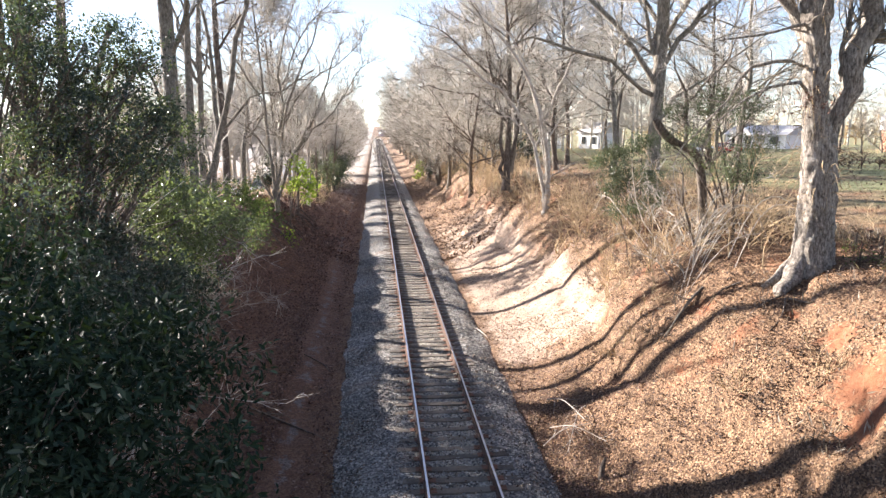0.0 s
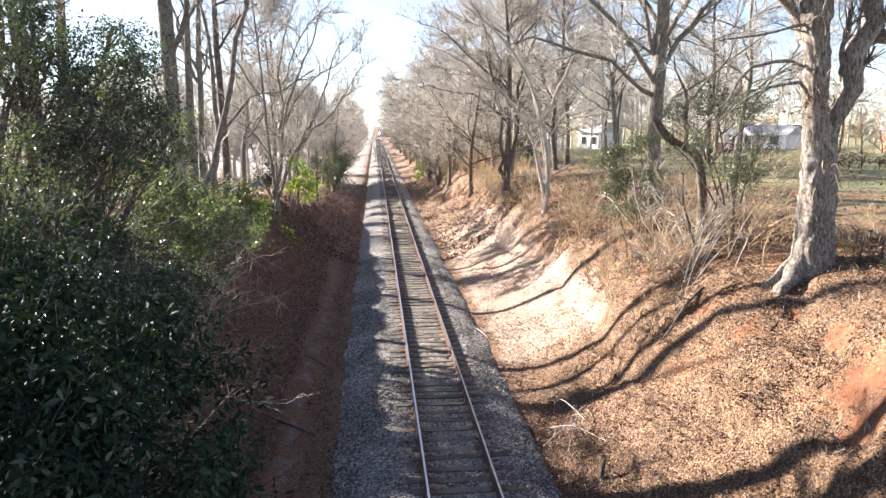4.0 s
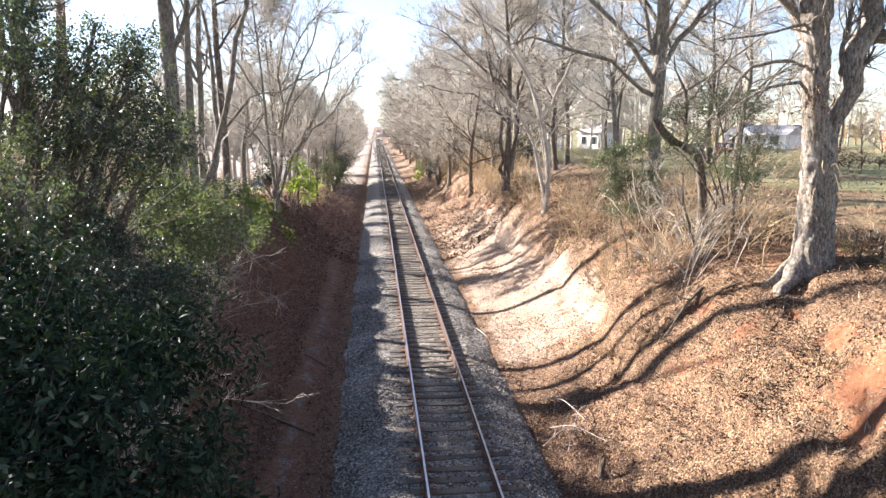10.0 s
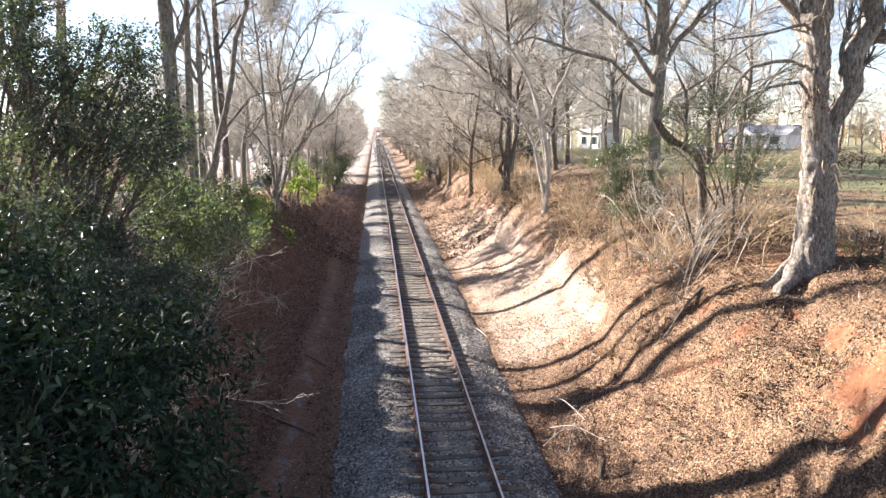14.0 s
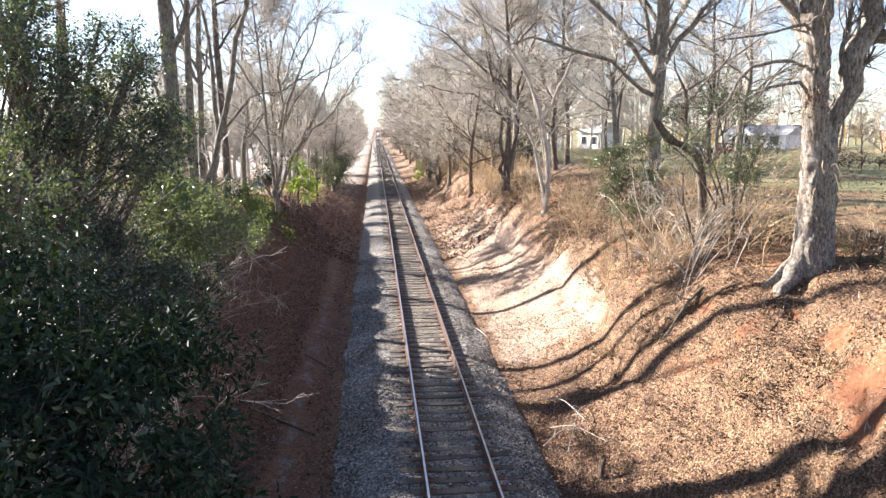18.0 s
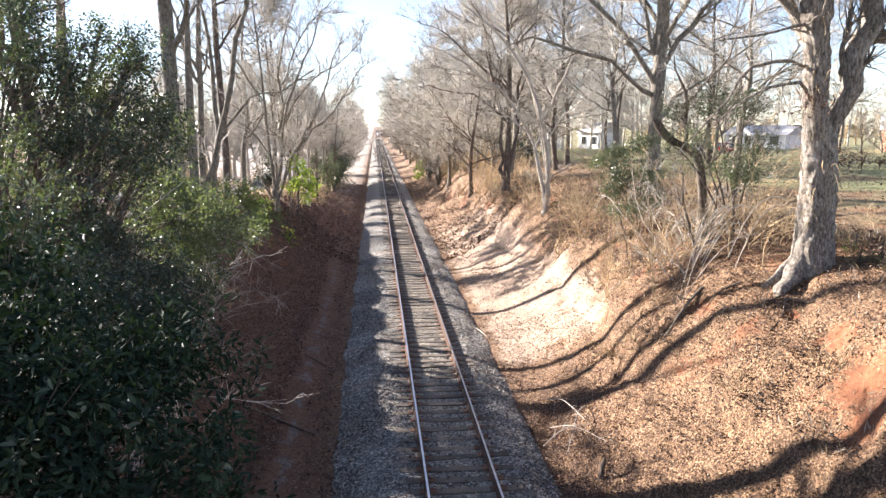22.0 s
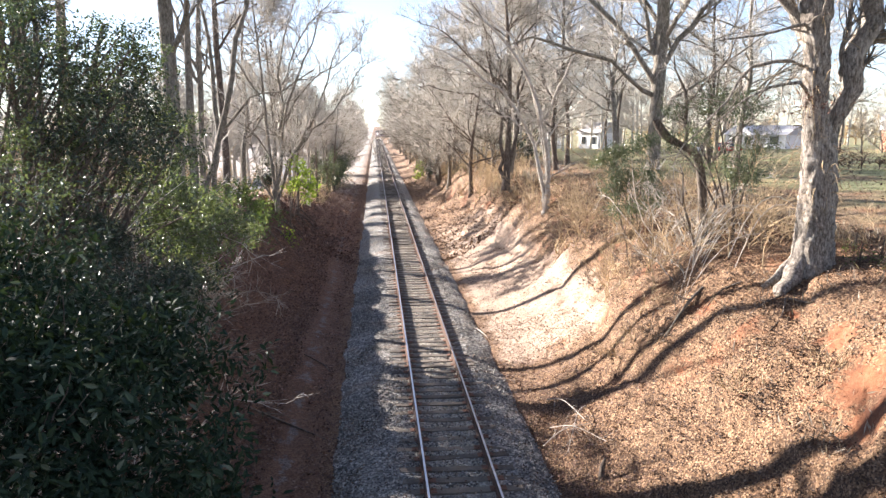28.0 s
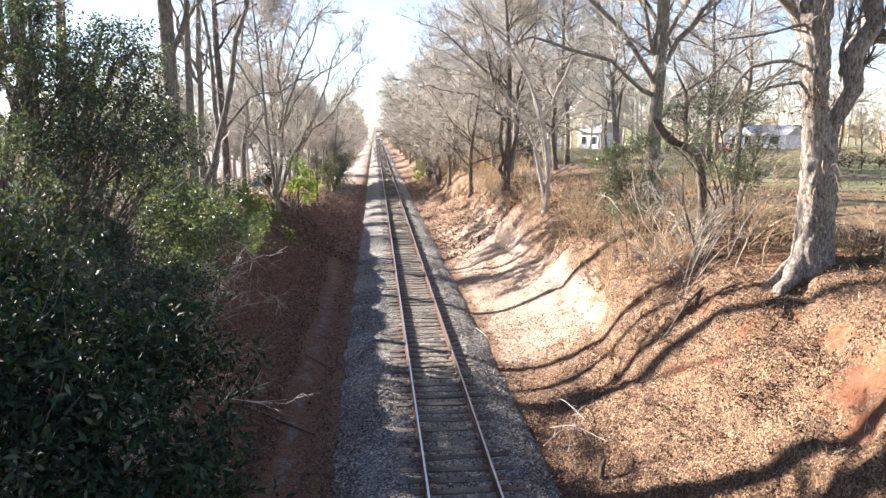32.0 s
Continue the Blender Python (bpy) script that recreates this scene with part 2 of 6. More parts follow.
def ballast_material():
    m, n, l, b = material("ballast_stone")
    pos = place(n)
    vor = n.new("ShaderNodeTexVoronoi")
    vor.inputs["Scale"].default_value = 17.0
    l.new(pos, vor.inputs["Vector"])
    col = ramp(n, l, vor.outputs["Color"], [(0.1, (0.06, 0.06, 0.059)), (0.5, (0.185, 0.18, 0.168)), (0.9, (0.50, 0.475, 0.42))])
    col = mixed(n, l, ramp(n, l, noise_tex(n, l, 0.9, 4, 0.6, pos), [(0.48, grey(0)), (0.7, grey(0.55))]), col, (0.24, 0.16, 0.10))
    # pale straw tone between the rails, sunlit brightness put into the colour
    sep = n.new("ShaderNodeSeparateXYZ")
    l.new(pos, sep.inputs[0])
    mid = n.new("ShaderNodeMath")
    mid.operation = "SUBTRACT"
    l.new(sep.outputs["X"], mid.inputs[0])
    mid.inputs[1].default_value = 1.735
    wide = n.new("ShaderNodeMath")
    wide.operation = "ABSOLUTE"
    l.new(mid.outputs[0], wide.inputs[0])
    col = mixed(n, l, ramp(n, l, wide.outputs[0], [(0.9, grey(0.45)), (1.0, grey(0))]), col, (0.44, 0.385, 0.28))
    l.new(col, b.inputs["Base Color"])
    b.inputs["Roughness"].default_value = 0.85
    bump(n, l, b, vor.outputs["Distance"], 1.0, 0.06)
    return m


def bark_material(name, deep, mid, ridge, relief=1.0, grain=16.0, depth=0.05):
    m, n, l, b = material(name)
    co = n.new("ShaderNodeTexCoord").outputs["Object"]
    mp = n.new("ShaderNodeMapping")
    mp.inputs["Scale"].default_value = (1, 1, 0.3)
    l.new(co, mp.inputs["Vector"])
    furrow = noise_tex(n, l, grain, 7, 0.78, mp.outputs[0])
    patch = noise_tex(n, l, 2.2, 5, 0.65, co)
    col = ramp(n, l, furrow, [(0.36, deep), (0.50, mid), (0.66, ridge)])
    col = mixed(n, l, ramp(n, l, patch, [(0.52, grey(0)), (0.70, grey(0.6))]), col, ridge)
    l.new(col, b.inputs["Base Color"])
    b.inputs["Roughness"].default_value = 0.92
    bump(n, l, b, furrow, relief, depth)
    return m


GROUND, BALLAST = ground_material(), ballast_material()
BARK = bark_material("bark", (0.055, 0.046, 0.035), (0.18, 0.155, 0.12), (0.36, 0.325, 0.265))
BARK_DARK = bark_material("dark_bark", (0.035, 0.026, 0.02), (0.11, 0.083, 0.062), (0.25, 0.205, 0.16))
BARK_OAK = bark_material("furrowed_oak_bark", (0.04, 0.032, 0.025), (0.225, 0.19, 0.152), (0.53, 0.475, 0.40), 1.0, 19.0, 0.05)
BARK_PALE = bark_material("pale_bark", (0.24, 0.20, 0.16), (0.42, 0.37, 0.31), (0.60, 0.55, 0.48), 0.4)
TWIG = varied("twig_bark", (0.27, 0.248, 0.207), (0.67, 0.62, 0.535), 0.6, 0.8, 0.0, 0.01, 8.0)
BRUSH = varied("brush_bark", (0.24, 0.165, 0.09), (0.62, 0.47, 0.28), 0.8, 0.85, 0.0, 0.01, 9.0)
STEEL_SIDE = varied("rusty_rail_steel", (0.045, 0.028, 0.02), (0.15, 0.085, 0.055), 6.0, 0.75, 0.3, 0.004, 80.0, metal=0.3)
STEEL_TOP = varied("worn_rail_head", (0.45, 0.44, 0.44), (0.62, 0.62, 0.63), 3.0, 0.30, 0.05, 0.002, 120.0, metal=1.0)
TIMBER = varied("creosoted_timber", (0.05, 0.04, 0.031), (0.25, 0.205, 0.155), 3.0, 0.85, 0.6, 0.02, 45.0, per_object=0.45)
RUST = varied("rusty_plate", (0.11, 0.05, 0.03), (0.26, 0.125, 0.07), 8.0, 0.85, 0.4, 0.005, 70.0, per_object=0.3)
# the pale top stops of the laurel and holly ramps paint in glints
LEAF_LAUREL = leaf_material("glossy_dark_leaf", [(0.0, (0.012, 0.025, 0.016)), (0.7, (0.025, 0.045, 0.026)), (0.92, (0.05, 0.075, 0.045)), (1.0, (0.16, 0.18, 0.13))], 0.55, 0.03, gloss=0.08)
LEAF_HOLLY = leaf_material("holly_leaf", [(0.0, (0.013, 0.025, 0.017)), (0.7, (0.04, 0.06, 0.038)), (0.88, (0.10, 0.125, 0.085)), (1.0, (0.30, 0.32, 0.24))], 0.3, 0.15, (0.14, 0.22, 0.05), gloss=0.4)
# lighter copies of the holly leaf: sun and glints put into the colour
LEAF_MID = leaf_material("glint_tinted_holly_leaf", [(0.0, (0.014, 0.023, 0.016)), (0.5, (0.042, 0.058, 0.040)), (0.8, (0.09, 0.112, 0.07)), (0.92, (0.22, 0.25, 0.10)), (1.0, (0.42, 0.43, 0.34))], 0.22, 0.25, (0.24, 0.32, 0.06), gloss=0.9)
LEAF_GLINT = leaf_material("glossy_sun_tinted_leaf", [(0.0, (0.02, 0.032, 0.021)), (0.4, (0.07, 0.092, 0.058)), (0.75, (0.15, 0.18, 0.10)), (0.92, (0.30, 0.34, 0.15)), (1.0, (0.52, 0.53, 0.44))], 0.2, 0.42, (0.34, 0.44, 0.08), gloss=1.0)
LEAF_LIT = leaf_material("sun_tinted_green_leaf", [(0.0, (0.05, 0.085, 0.02)), (0.6, (0.12, 0.17, 0.04)), (1.0, (0.30, 0.36, 0.14))], 0.3, 0.4, (0.30, 0.42, 0.06))
LEAF_PRIVET = leaf_material("dull_green_leaf", [(0.0, (0.06, 0.08, 0.042)), (0.6, (0.12, 0.145, 0.075)), (1.0, (0.27, 0.28, 0.16))], 0.36, 0.25, (0.22, 0.28, 0.08))
LEAF_BRIGHT = leaf_material("bright_green_leaf", [(0.0, (0.10, 0.19, 0.02)), (1.0, (0.28, 0.38, 0.06))], 0.35, 0.5, (0.55, 0.70, 0.08))
LEAF_DEAD = leaf_material("dead_leaf", [(0.0, (0.025, 0.012, 0.007)), (0.25, (0.055, 0.026, 0.013)), (0.55, (0.115, 0.058, 0.028)), (0.78, (0.27, 0.152, 0.074)), (0.92, (0.52, 0.355, 0.205)), (1.0, (0.72, 0.55, 0.37))], 0.6, 0.12, (0.5, 0.25, 0.1), patchy=0.8)
LEAF_RED = leaf_material("red_brown_leaf", [(0.0, (0.05, 0.022, 0.015)), (0.5, (0.14, 0.066, 0.042)), (0.8, (0.24, 0.13, 0.085)), (1.0, (0.46, 0.31, 0.23))], 0.6, 0.1, (0.4, 0.15, 0.08))
GRASS_DRY = leaf_material("dry_grass", [(0.0, (0.28, 0.225, 0.155)), (1.0, (0.62, 0.54, 0.42))], 0.7, 0.25, (0.5, 0.4, 0.15))
WHITE_SIDING = varied("white_siding", (0.66, 0.67, 0.70), (0.82, 0.82, 0.82), 0.8, 0.6, 0.05)
ROOF_GREY = varied("grey_shingle", (0.34, 0.34, 0.35), (0.50, 0.49, 0.49), 2.0, 0.9, 0.4)
BRICK_RED = varied("red_brick", (0.30, 0.12, 0.07), (0.46, 0.20, 0.12), 3.0, 0.9, 0.3)
GLASS_DARK = varied("window_glass", (0.03, 0.035, 0.04), (0.06, 0.065, 0.07), 1.0, 0.08, 0.0)
ASPHALT = varied("asphalt", (0.10, 0.10, 0.105), (0.18, 0.18, 0.18), 0.5, 0.9, 0.3)


# ---- mesh tools ----
def mesh_of(name, V, faces, mats, smooth=False, index=None):
    """A mesh from vertices (n, 3) and a list of face arrays (m, k)."""
    me = bpy.data.meshes.new(name)
    V = np.asarray(V, dtype=np.float32)
    me.vertices.add(len(V))
    me.vertices.foreach_set("co", V.ravel())
    faces = [np.asarray(f, dtype=np.int32) for f in faces if len(f)]
    loops = np.concatenate([f.ravel() for f in faces])
    sizes = np.concatenate([np.full(len(f), f.shape[1], dtype=np.int32) for f in faces])
    me.loops.add(len(loops))
    me.loops.foreach_set("vertex_index", loops)
    me.polygons.add(len(sizes))
    me.polygons.foreach_set("loop_start", np.concatenate([[0], np.cumsum(sizes)[:-1]]).astype(np.int32))
    for m in mats if isinstance(mats, (list, tuple)) else [mats]:
        me.materials.append(m)
    if index is not None:
        me.polygons.foreach_set("material_index", np.asarray(index, dtype=np.int32))
    me.polygons.foreach_set("use_smooth", np.full(len(sizes), smooth))
    me.update(calc_edges=True)
    return me


def under(ob, parent):
    ob.parent = parent
    return ob


def part(name, bm, mat, parent, label=""):
    """Links a bmesh as one mesh object under a thing or a part."""
    me = bpy.data.meshes.new(name)
    bm.to_mesh(me)
    bm.free()
    me.materials.append(mat)
    return tagged(under(new(name, me), parent), label)


def piece(name, me, parent, label="", m=None):
    ob = tagged(under(new(name, me), parent), label)
    if m is not None:
        ob.matrix_basis = m
    return ob


def thing(name, m, label, category, group=""):
    ob = tagged(new(name), label, category, group)
    ob.empty_display_size = 0.2
    ob.matrix_basis = m
    return ob


def boxes(*specs, bevel=0.0):
    """A bmesh of boxes given as (x0, x1, y0, y1, z0, z1)."""
    bm = bmesh.new()
    for x0, x1, y0, y1, z0, z1 in specs:
        r = bmesh.ops.create_cube(bm, size=1.0)
        bmesh.ops.transform(bm, verts=r["verts"], matrix=Matrix.Translation(((x0 + x1) / 2, (y0 + y1) / 2, (z0 + z1) / 2)) @ Matrix.Diagonal((x1 - x0, y1 - y0, z1 - z0, 1)))
    if bevel:
        bmesh.ops.bevel(bm, geom=bm.edges[:], offset=bevel, segments=1, affect="EDGES")
    return bm


def unit(a):
    return a / (np.linalg.norm(a, axis=-1, keepdims=True) + 1e-9)


def tubes(P, R, k=3):
    """Tapered tubes along m polylines P (m, n, 3) with radii R (m, n)."""
    P, R = np.asarray(P, dtype=float), np.asarray(R, dtype=float)
    m, n = P.shape[:2]
    T = unit(P[:, -1] - P[:, 0])
    ref = np.where(np.abs(T[:, 2:3]) > 0.8, np.array([[1.0, 0.1, 0]]), np.array([[0, 0.1, 1.0]]))
    A = unit(np.cross(T, ref))
    B = np.cross(T, A)
    ang = np.arange(k) * 2 * np.pi / k
    ring = A[:, None, None, :] * np.cos(ang)[None, None, :, None] + B[:, None, None, :] * np.sin(ang)[None, None, :, None]
    V = P[:, :, None, :] + ring * R[:, :, None, None]
    base = (np.arange(m) * n * k)[:, None, None] + (np.arange(n - 1) * k)[None, :, None]
    i, j = np.arange(k)[None, None, :], ((np.arange(k) + 1) % k)[None, None, :]
    Q = np.stack([base + j, base + i, base + k + i, base + k + j], axis=-1).reshape(-1, 4)
    return V.reshape(-1, 3), Q


def joined(*pairs):
    """Several (V, faces) as one."""
    Vs, Fs, at = [], [], 0
    for V, F in pairs:
        Vs.append(V), Fs.append(F + at)
        at += len(V)
    return np.concatenate(Vs), np.concatenate(Fs)


def grow(rng, P, R, c, length, spread, up, wig, n, t0=0.15, thin=0.55, least=0.003, t1=1.0):
    """c branches on each polyline of P."""
    m, n0 = P.shape[:2]
    own = np.repeat(np.arange(m), c)
    t = rng.uniform(t0, t1, m * c)
    i = np.minimum((t * (n0 - 1)).astype(int), n0 - 2)
    w = (t * (n0 - 1) - i)[:, None]
    start = P[own, i] * (1 - w) + P[own, i + 1] * w
    rad = R[own, i] * (1 - w[:, 0]) + R[own, i + 1] * w[:, 0]
    tan = unit(P[own, i + 1] - P[own, i])
    side = rng.normal(size=(m * c, 3))
    side = unit(side - tan * (side * tan).sum(1, keepdims=True))
    s = rng.uniform(spread[0], spread[1], (m * c, 1))
    d = unit(tan * np.cos(s) + side * np.sin(s) + np.array([[0, 0, up]]))
    step = rng.uniform(length[0], length[1], (m * c, 1)) * (1.15 - 0.55 * t[:, None]) / (n - 1)
    pts = [start]
    for _ in range(n - 1):
        pts.append(pts[-1] + d * step)
        d = unit(d + wig * rng.normal(size=d.shape) + np.array([[0, 0, up * 0.35]]))
    taper = np.linspace(1, 0.35, n)[None]
    return np.stack(pts, 1), np.maximum(rad * thin, least)[:, None] * taper


def spline(ctrl, n):
    """n points on a smooth curve through control points (x, y, z, radius)."""
    c = np.array([ctrl[0], *ctrl, ctrl[-1]], dtype=float)
    u = np.linspace(0, len(ctrl) - 1 - 1e-6, n)
    i = u.astype(int)
    f = (u - i)[:, None]
    a, b, d, e = c[i], c[i + 1], c[i + 2], c[i + 3]
    q = 0.5 * (2 * b + (d - a) * f + (2 * a - 5 * b + 4 * d - e) * f ** 2 + (3 * b - a - 3 * d + e) * f ** 3)
    return q[:, :3], np.maximum(q[:, 3], 0.004)


def leaf_mesh(rng, C, size, aspect=0.4, droop=0.0, flat=0.0, full=False, out=None):
    """Folded leaves at the points C: size (least, most) in metres; out: the way that each one points, roughly."""
    m = len(C)
    d = rng.normal(size=(m, 3))
    if out is not None:
        d = d * 0.45 + out
    d[:, 2] = d[:, 2] * (1 - flat) - droop
    d = unit(d)
    nrm = rng.normal(size=(m, 3)) * (1 - flat) + np.array([[0, 0, 0.8 + 2 * flat]])
    s = unit(np.cross(d, nrm))
    nrm = np.cross(s, d)
    L = rng.uniform(size[0], size[1], (m, 1))
    w = L * aspect * 0.5
    if full:
        V = np.stack([C, C + d * L * 0.3 - s * w * 0.9 + nrm * w * 0.35, C + d * L * 0.3 + s * w * 0.9 + nrm * w * 0.35,
                      C + d * L * 0.65 - s * w * 0.8 + nrm * w * 0.2, C + d * L * 0.65 + s * w * 0.8 + nrm * w * 0.2, C + d * L - nrm * w * 0.3, C + d * L * 0.5], 1)
        f = np.array([[0, 6, 1], [0, 2, 6], [1, 6, 3], [2, 4, 6], [3, 6, 5], [6, 4, 5]])
    else:
        V = np.stack([C, C + d * L * 0.45 - s * w + nrm * w * 0.4, C + d * L * 0.45 + s * w + nrm * w * 0.4, C + d * L], 1)
        f = np.array([[0, 3, 1], [0, 2, 3]])
    F = (np.arange(m) * V.shape[1])[:, None, None] + f[None]
    return V.reshape(-1, 3), F.reshape(-1, 3)


# ---- ground ----
def axis(*stops):
    return np.concatenate([np.arange(a, b, s) for a, b, s in stops])


gx = axis((-2200, -300, 190), (-300, -60, 24), (-60, -16, 2.2), (-16, -9, 0.4), (-9, -1, 0.14), (-1, 3.4, 0.5), (3.4, 12, 0.12), (12, 20, 0.4), (20, 60, 2.0), (60, 300, 24), (300, 2201, 190))
gy = axis((-60, 8, 3.0), (8, 45, 0.16), (45, 90, 0.5), (90, 200, 2.5), (200, 500, 20), (500, 4000, 250))
GX, GY = np.meshgrid(gx, gy)
GZ = height(GX, GY)
nx, ny = len(gx), len(gy)
ij = (np.arange(ny - 1)[:, None] * nx + np.arange(nx - 1)[None]).reshape(-1, 1)
ground = new("ground", mesh_of("ground", np.stack([GX, GY, GZ], -1).reshape(-1, 3), [ij + np.array([[0, 1, nx + 1, nx]])], GROUND, True))
tagged(ground, "leaf-littered red clay cutting with grass beyond the lip", "ground", kind="structure")

# ballast bed
TRACK = 1.735
bx = np.array([-1.45, -1.05, -0.6, -0.2, 0.1, 0.3, 0.5, 0.7, 0.9, 1.07, 1.25, 1.5, 1.735, 1.97, 2.22, 2.4, 2.57, 2.77, 2.95, 3.12, 3.4, 3.75, 4.1])
bz = np.array([-0.80, -0.56, -0.40, -0.28, -0.21, -0.20, -0.197, -0.20, -0.21, -0.21, -0.215, -0.215, -0.21, -0.215, -0.215, -0.21, -0.21, -0.20, -0.197, -0.20, -0.25, -0.34, -0.50])
by = axis((-40, 8, 2), (8, 60, 0.13), (60, 200, 2), (200, 441, 12))
BX, BY = np.meshgrid(bx, by)
BZ = np.tile(bz, (len(by), 1)) + 0.022 * swell(BX * 3, BY * 2) + 0.02 * swell(BX * 5 + 2, BY * 4 + 7)
BX = BX + 0.24 * swell(BX * 2 + 5, BY * 1.3) * (np.abs(BX - TRACK) > 1.6)
nb = len(bx)
ij = (np.arange(len(by) - 1)[:, None] * nb + np.arange(nb - 1)[None]).reshape(-1, 1)
ballast = new("ballast_bed", mesh_of("ballast_bed", np.stack([BX, BY, BZ], -1).reshape(-1, 3), [ij + np.array([[0, 1, nb + 1, nb]])], BALLAST, True))
tagged(ballast, "grey crushed-stone ballast bed under the track", "ballast", kind="structure")


# ---- railway track ----
track = thing("railway_track", pose(TRACK, 0, 0), "straight single railway track on dark timber ties", "railway track")
RAIL = [(-0.024, 0.0), (-0.034, -0.008), (-0.034, -0.036), (-0.009, -0.05), (-0.009, -0.145), (-0.07, -0.165), (-0.07, -0.178), (0.07, -0.178), (0.07, -0.165), (0.009, -0.145), (0.009, -0.05), (0.034, -0.036), (0.034, -0.008), (0.024, 0.0)]


def rail_mesh(y0, y1):
    n = len(RAIL)
    V = [(x, y, z) for y in (y0, y1) for x, z in RAIL]
    Q = [(i, (i + 1) % n, n + (i + 1) % n, n + i) for i in range(n)]
    return mesh_of("rail", V, [np.array(Q)], [STEEL_SIDE, STEEL_TOP], index=[1 if i == n - 1 else 0 for i in range(n)])


rm = rail_mesh(-40, 440)
for s in (-0.753, 0.753):
    piece("rail", rm, track, "rusty steel rail with a bright worn head", pose(s, 0, 0))


def tie_mesh(seed):
    rng = random.Random(seed)
    bm = boxes((-1.3, 1.3, -0.115, 0.115, -0.36, -0.172), bevel=0.012)
    for v in bm.verts:
        v.co += Vector((rng.uniform(-0.03, 0.03), rng.uniform(-0.008, 0.008), rng.uniform(-0.006, 0.002)))
    me = bpy.data.meshes.new("tie")
    bm.to_mesh(me)
    bm.free()
    me.materials.append(TIMBER)
    return me


tie_meshes = [tie_mesh(s) for s in range(6)]
bm = boxes((-0.18, 0.18, -0.095, 0.095, -0.172, -0.158), (-0.095, -0.072, -0.06, -0.035, -0.16, -0.128), (0.072, 0.095, 0.035, 0.06, -0.16, -0.128))
plate_mesh = bpy.data.meshes.new("tie_plate")
bm.to_mesh(plate_mesh)
bm.free()
plate_mesh.materials.append(RUST)
PITCH = 0.535
rng = random.Random(4)
far_ties = []
for i in range(760):
    y = 8.0 + i * PITCH + rng.uniform(-0.06, 0.06)
    m = pose(rng.uniform(-0.05, 0.05), y, rng.uniform(-0.026, 0.0), 0, rng.uniform(-0.5, 0.5), rng.uniform(-2.0, 2.0))
    if i < 290:
        tie = piece("tie", tie_meshes[i % 6], track, "", m)
        if i < 90:
            for s in (-0.753, 0.753):
                piece("tie_plate", plate_mesh, tie, "", pose(s, 0, 0, 0, 0, rng.uniform(-1, 1)))
    else:
        far_ties.append((-1.3, 1.3, y - 0.115, y + 0.115, -0.36, -0.172))
F = np.array([[0, 1, 3, 2], [4, 6, 7, 5], [0, 4, 5, 1], [2, 3, 7, 6], [0, 2, 6, 4], [1, 5, 7, 3]])
V = np.array([[(b[a], b[2 + c], b[4 + d]) for a in (0, 1) for c in (0, 1) for d in (0, 1)] for b in far_ties]).reshape(-1, 3)
Q = ((np.arange(len(far_ties)) * 8)[:, None, None] + F[None]).reshape(-1, 4)
tagged(piece("tie_row", mesh_of("tie_row", V, [Q], TIMBER), track, "distant run of timber ties"), kind="stuff")


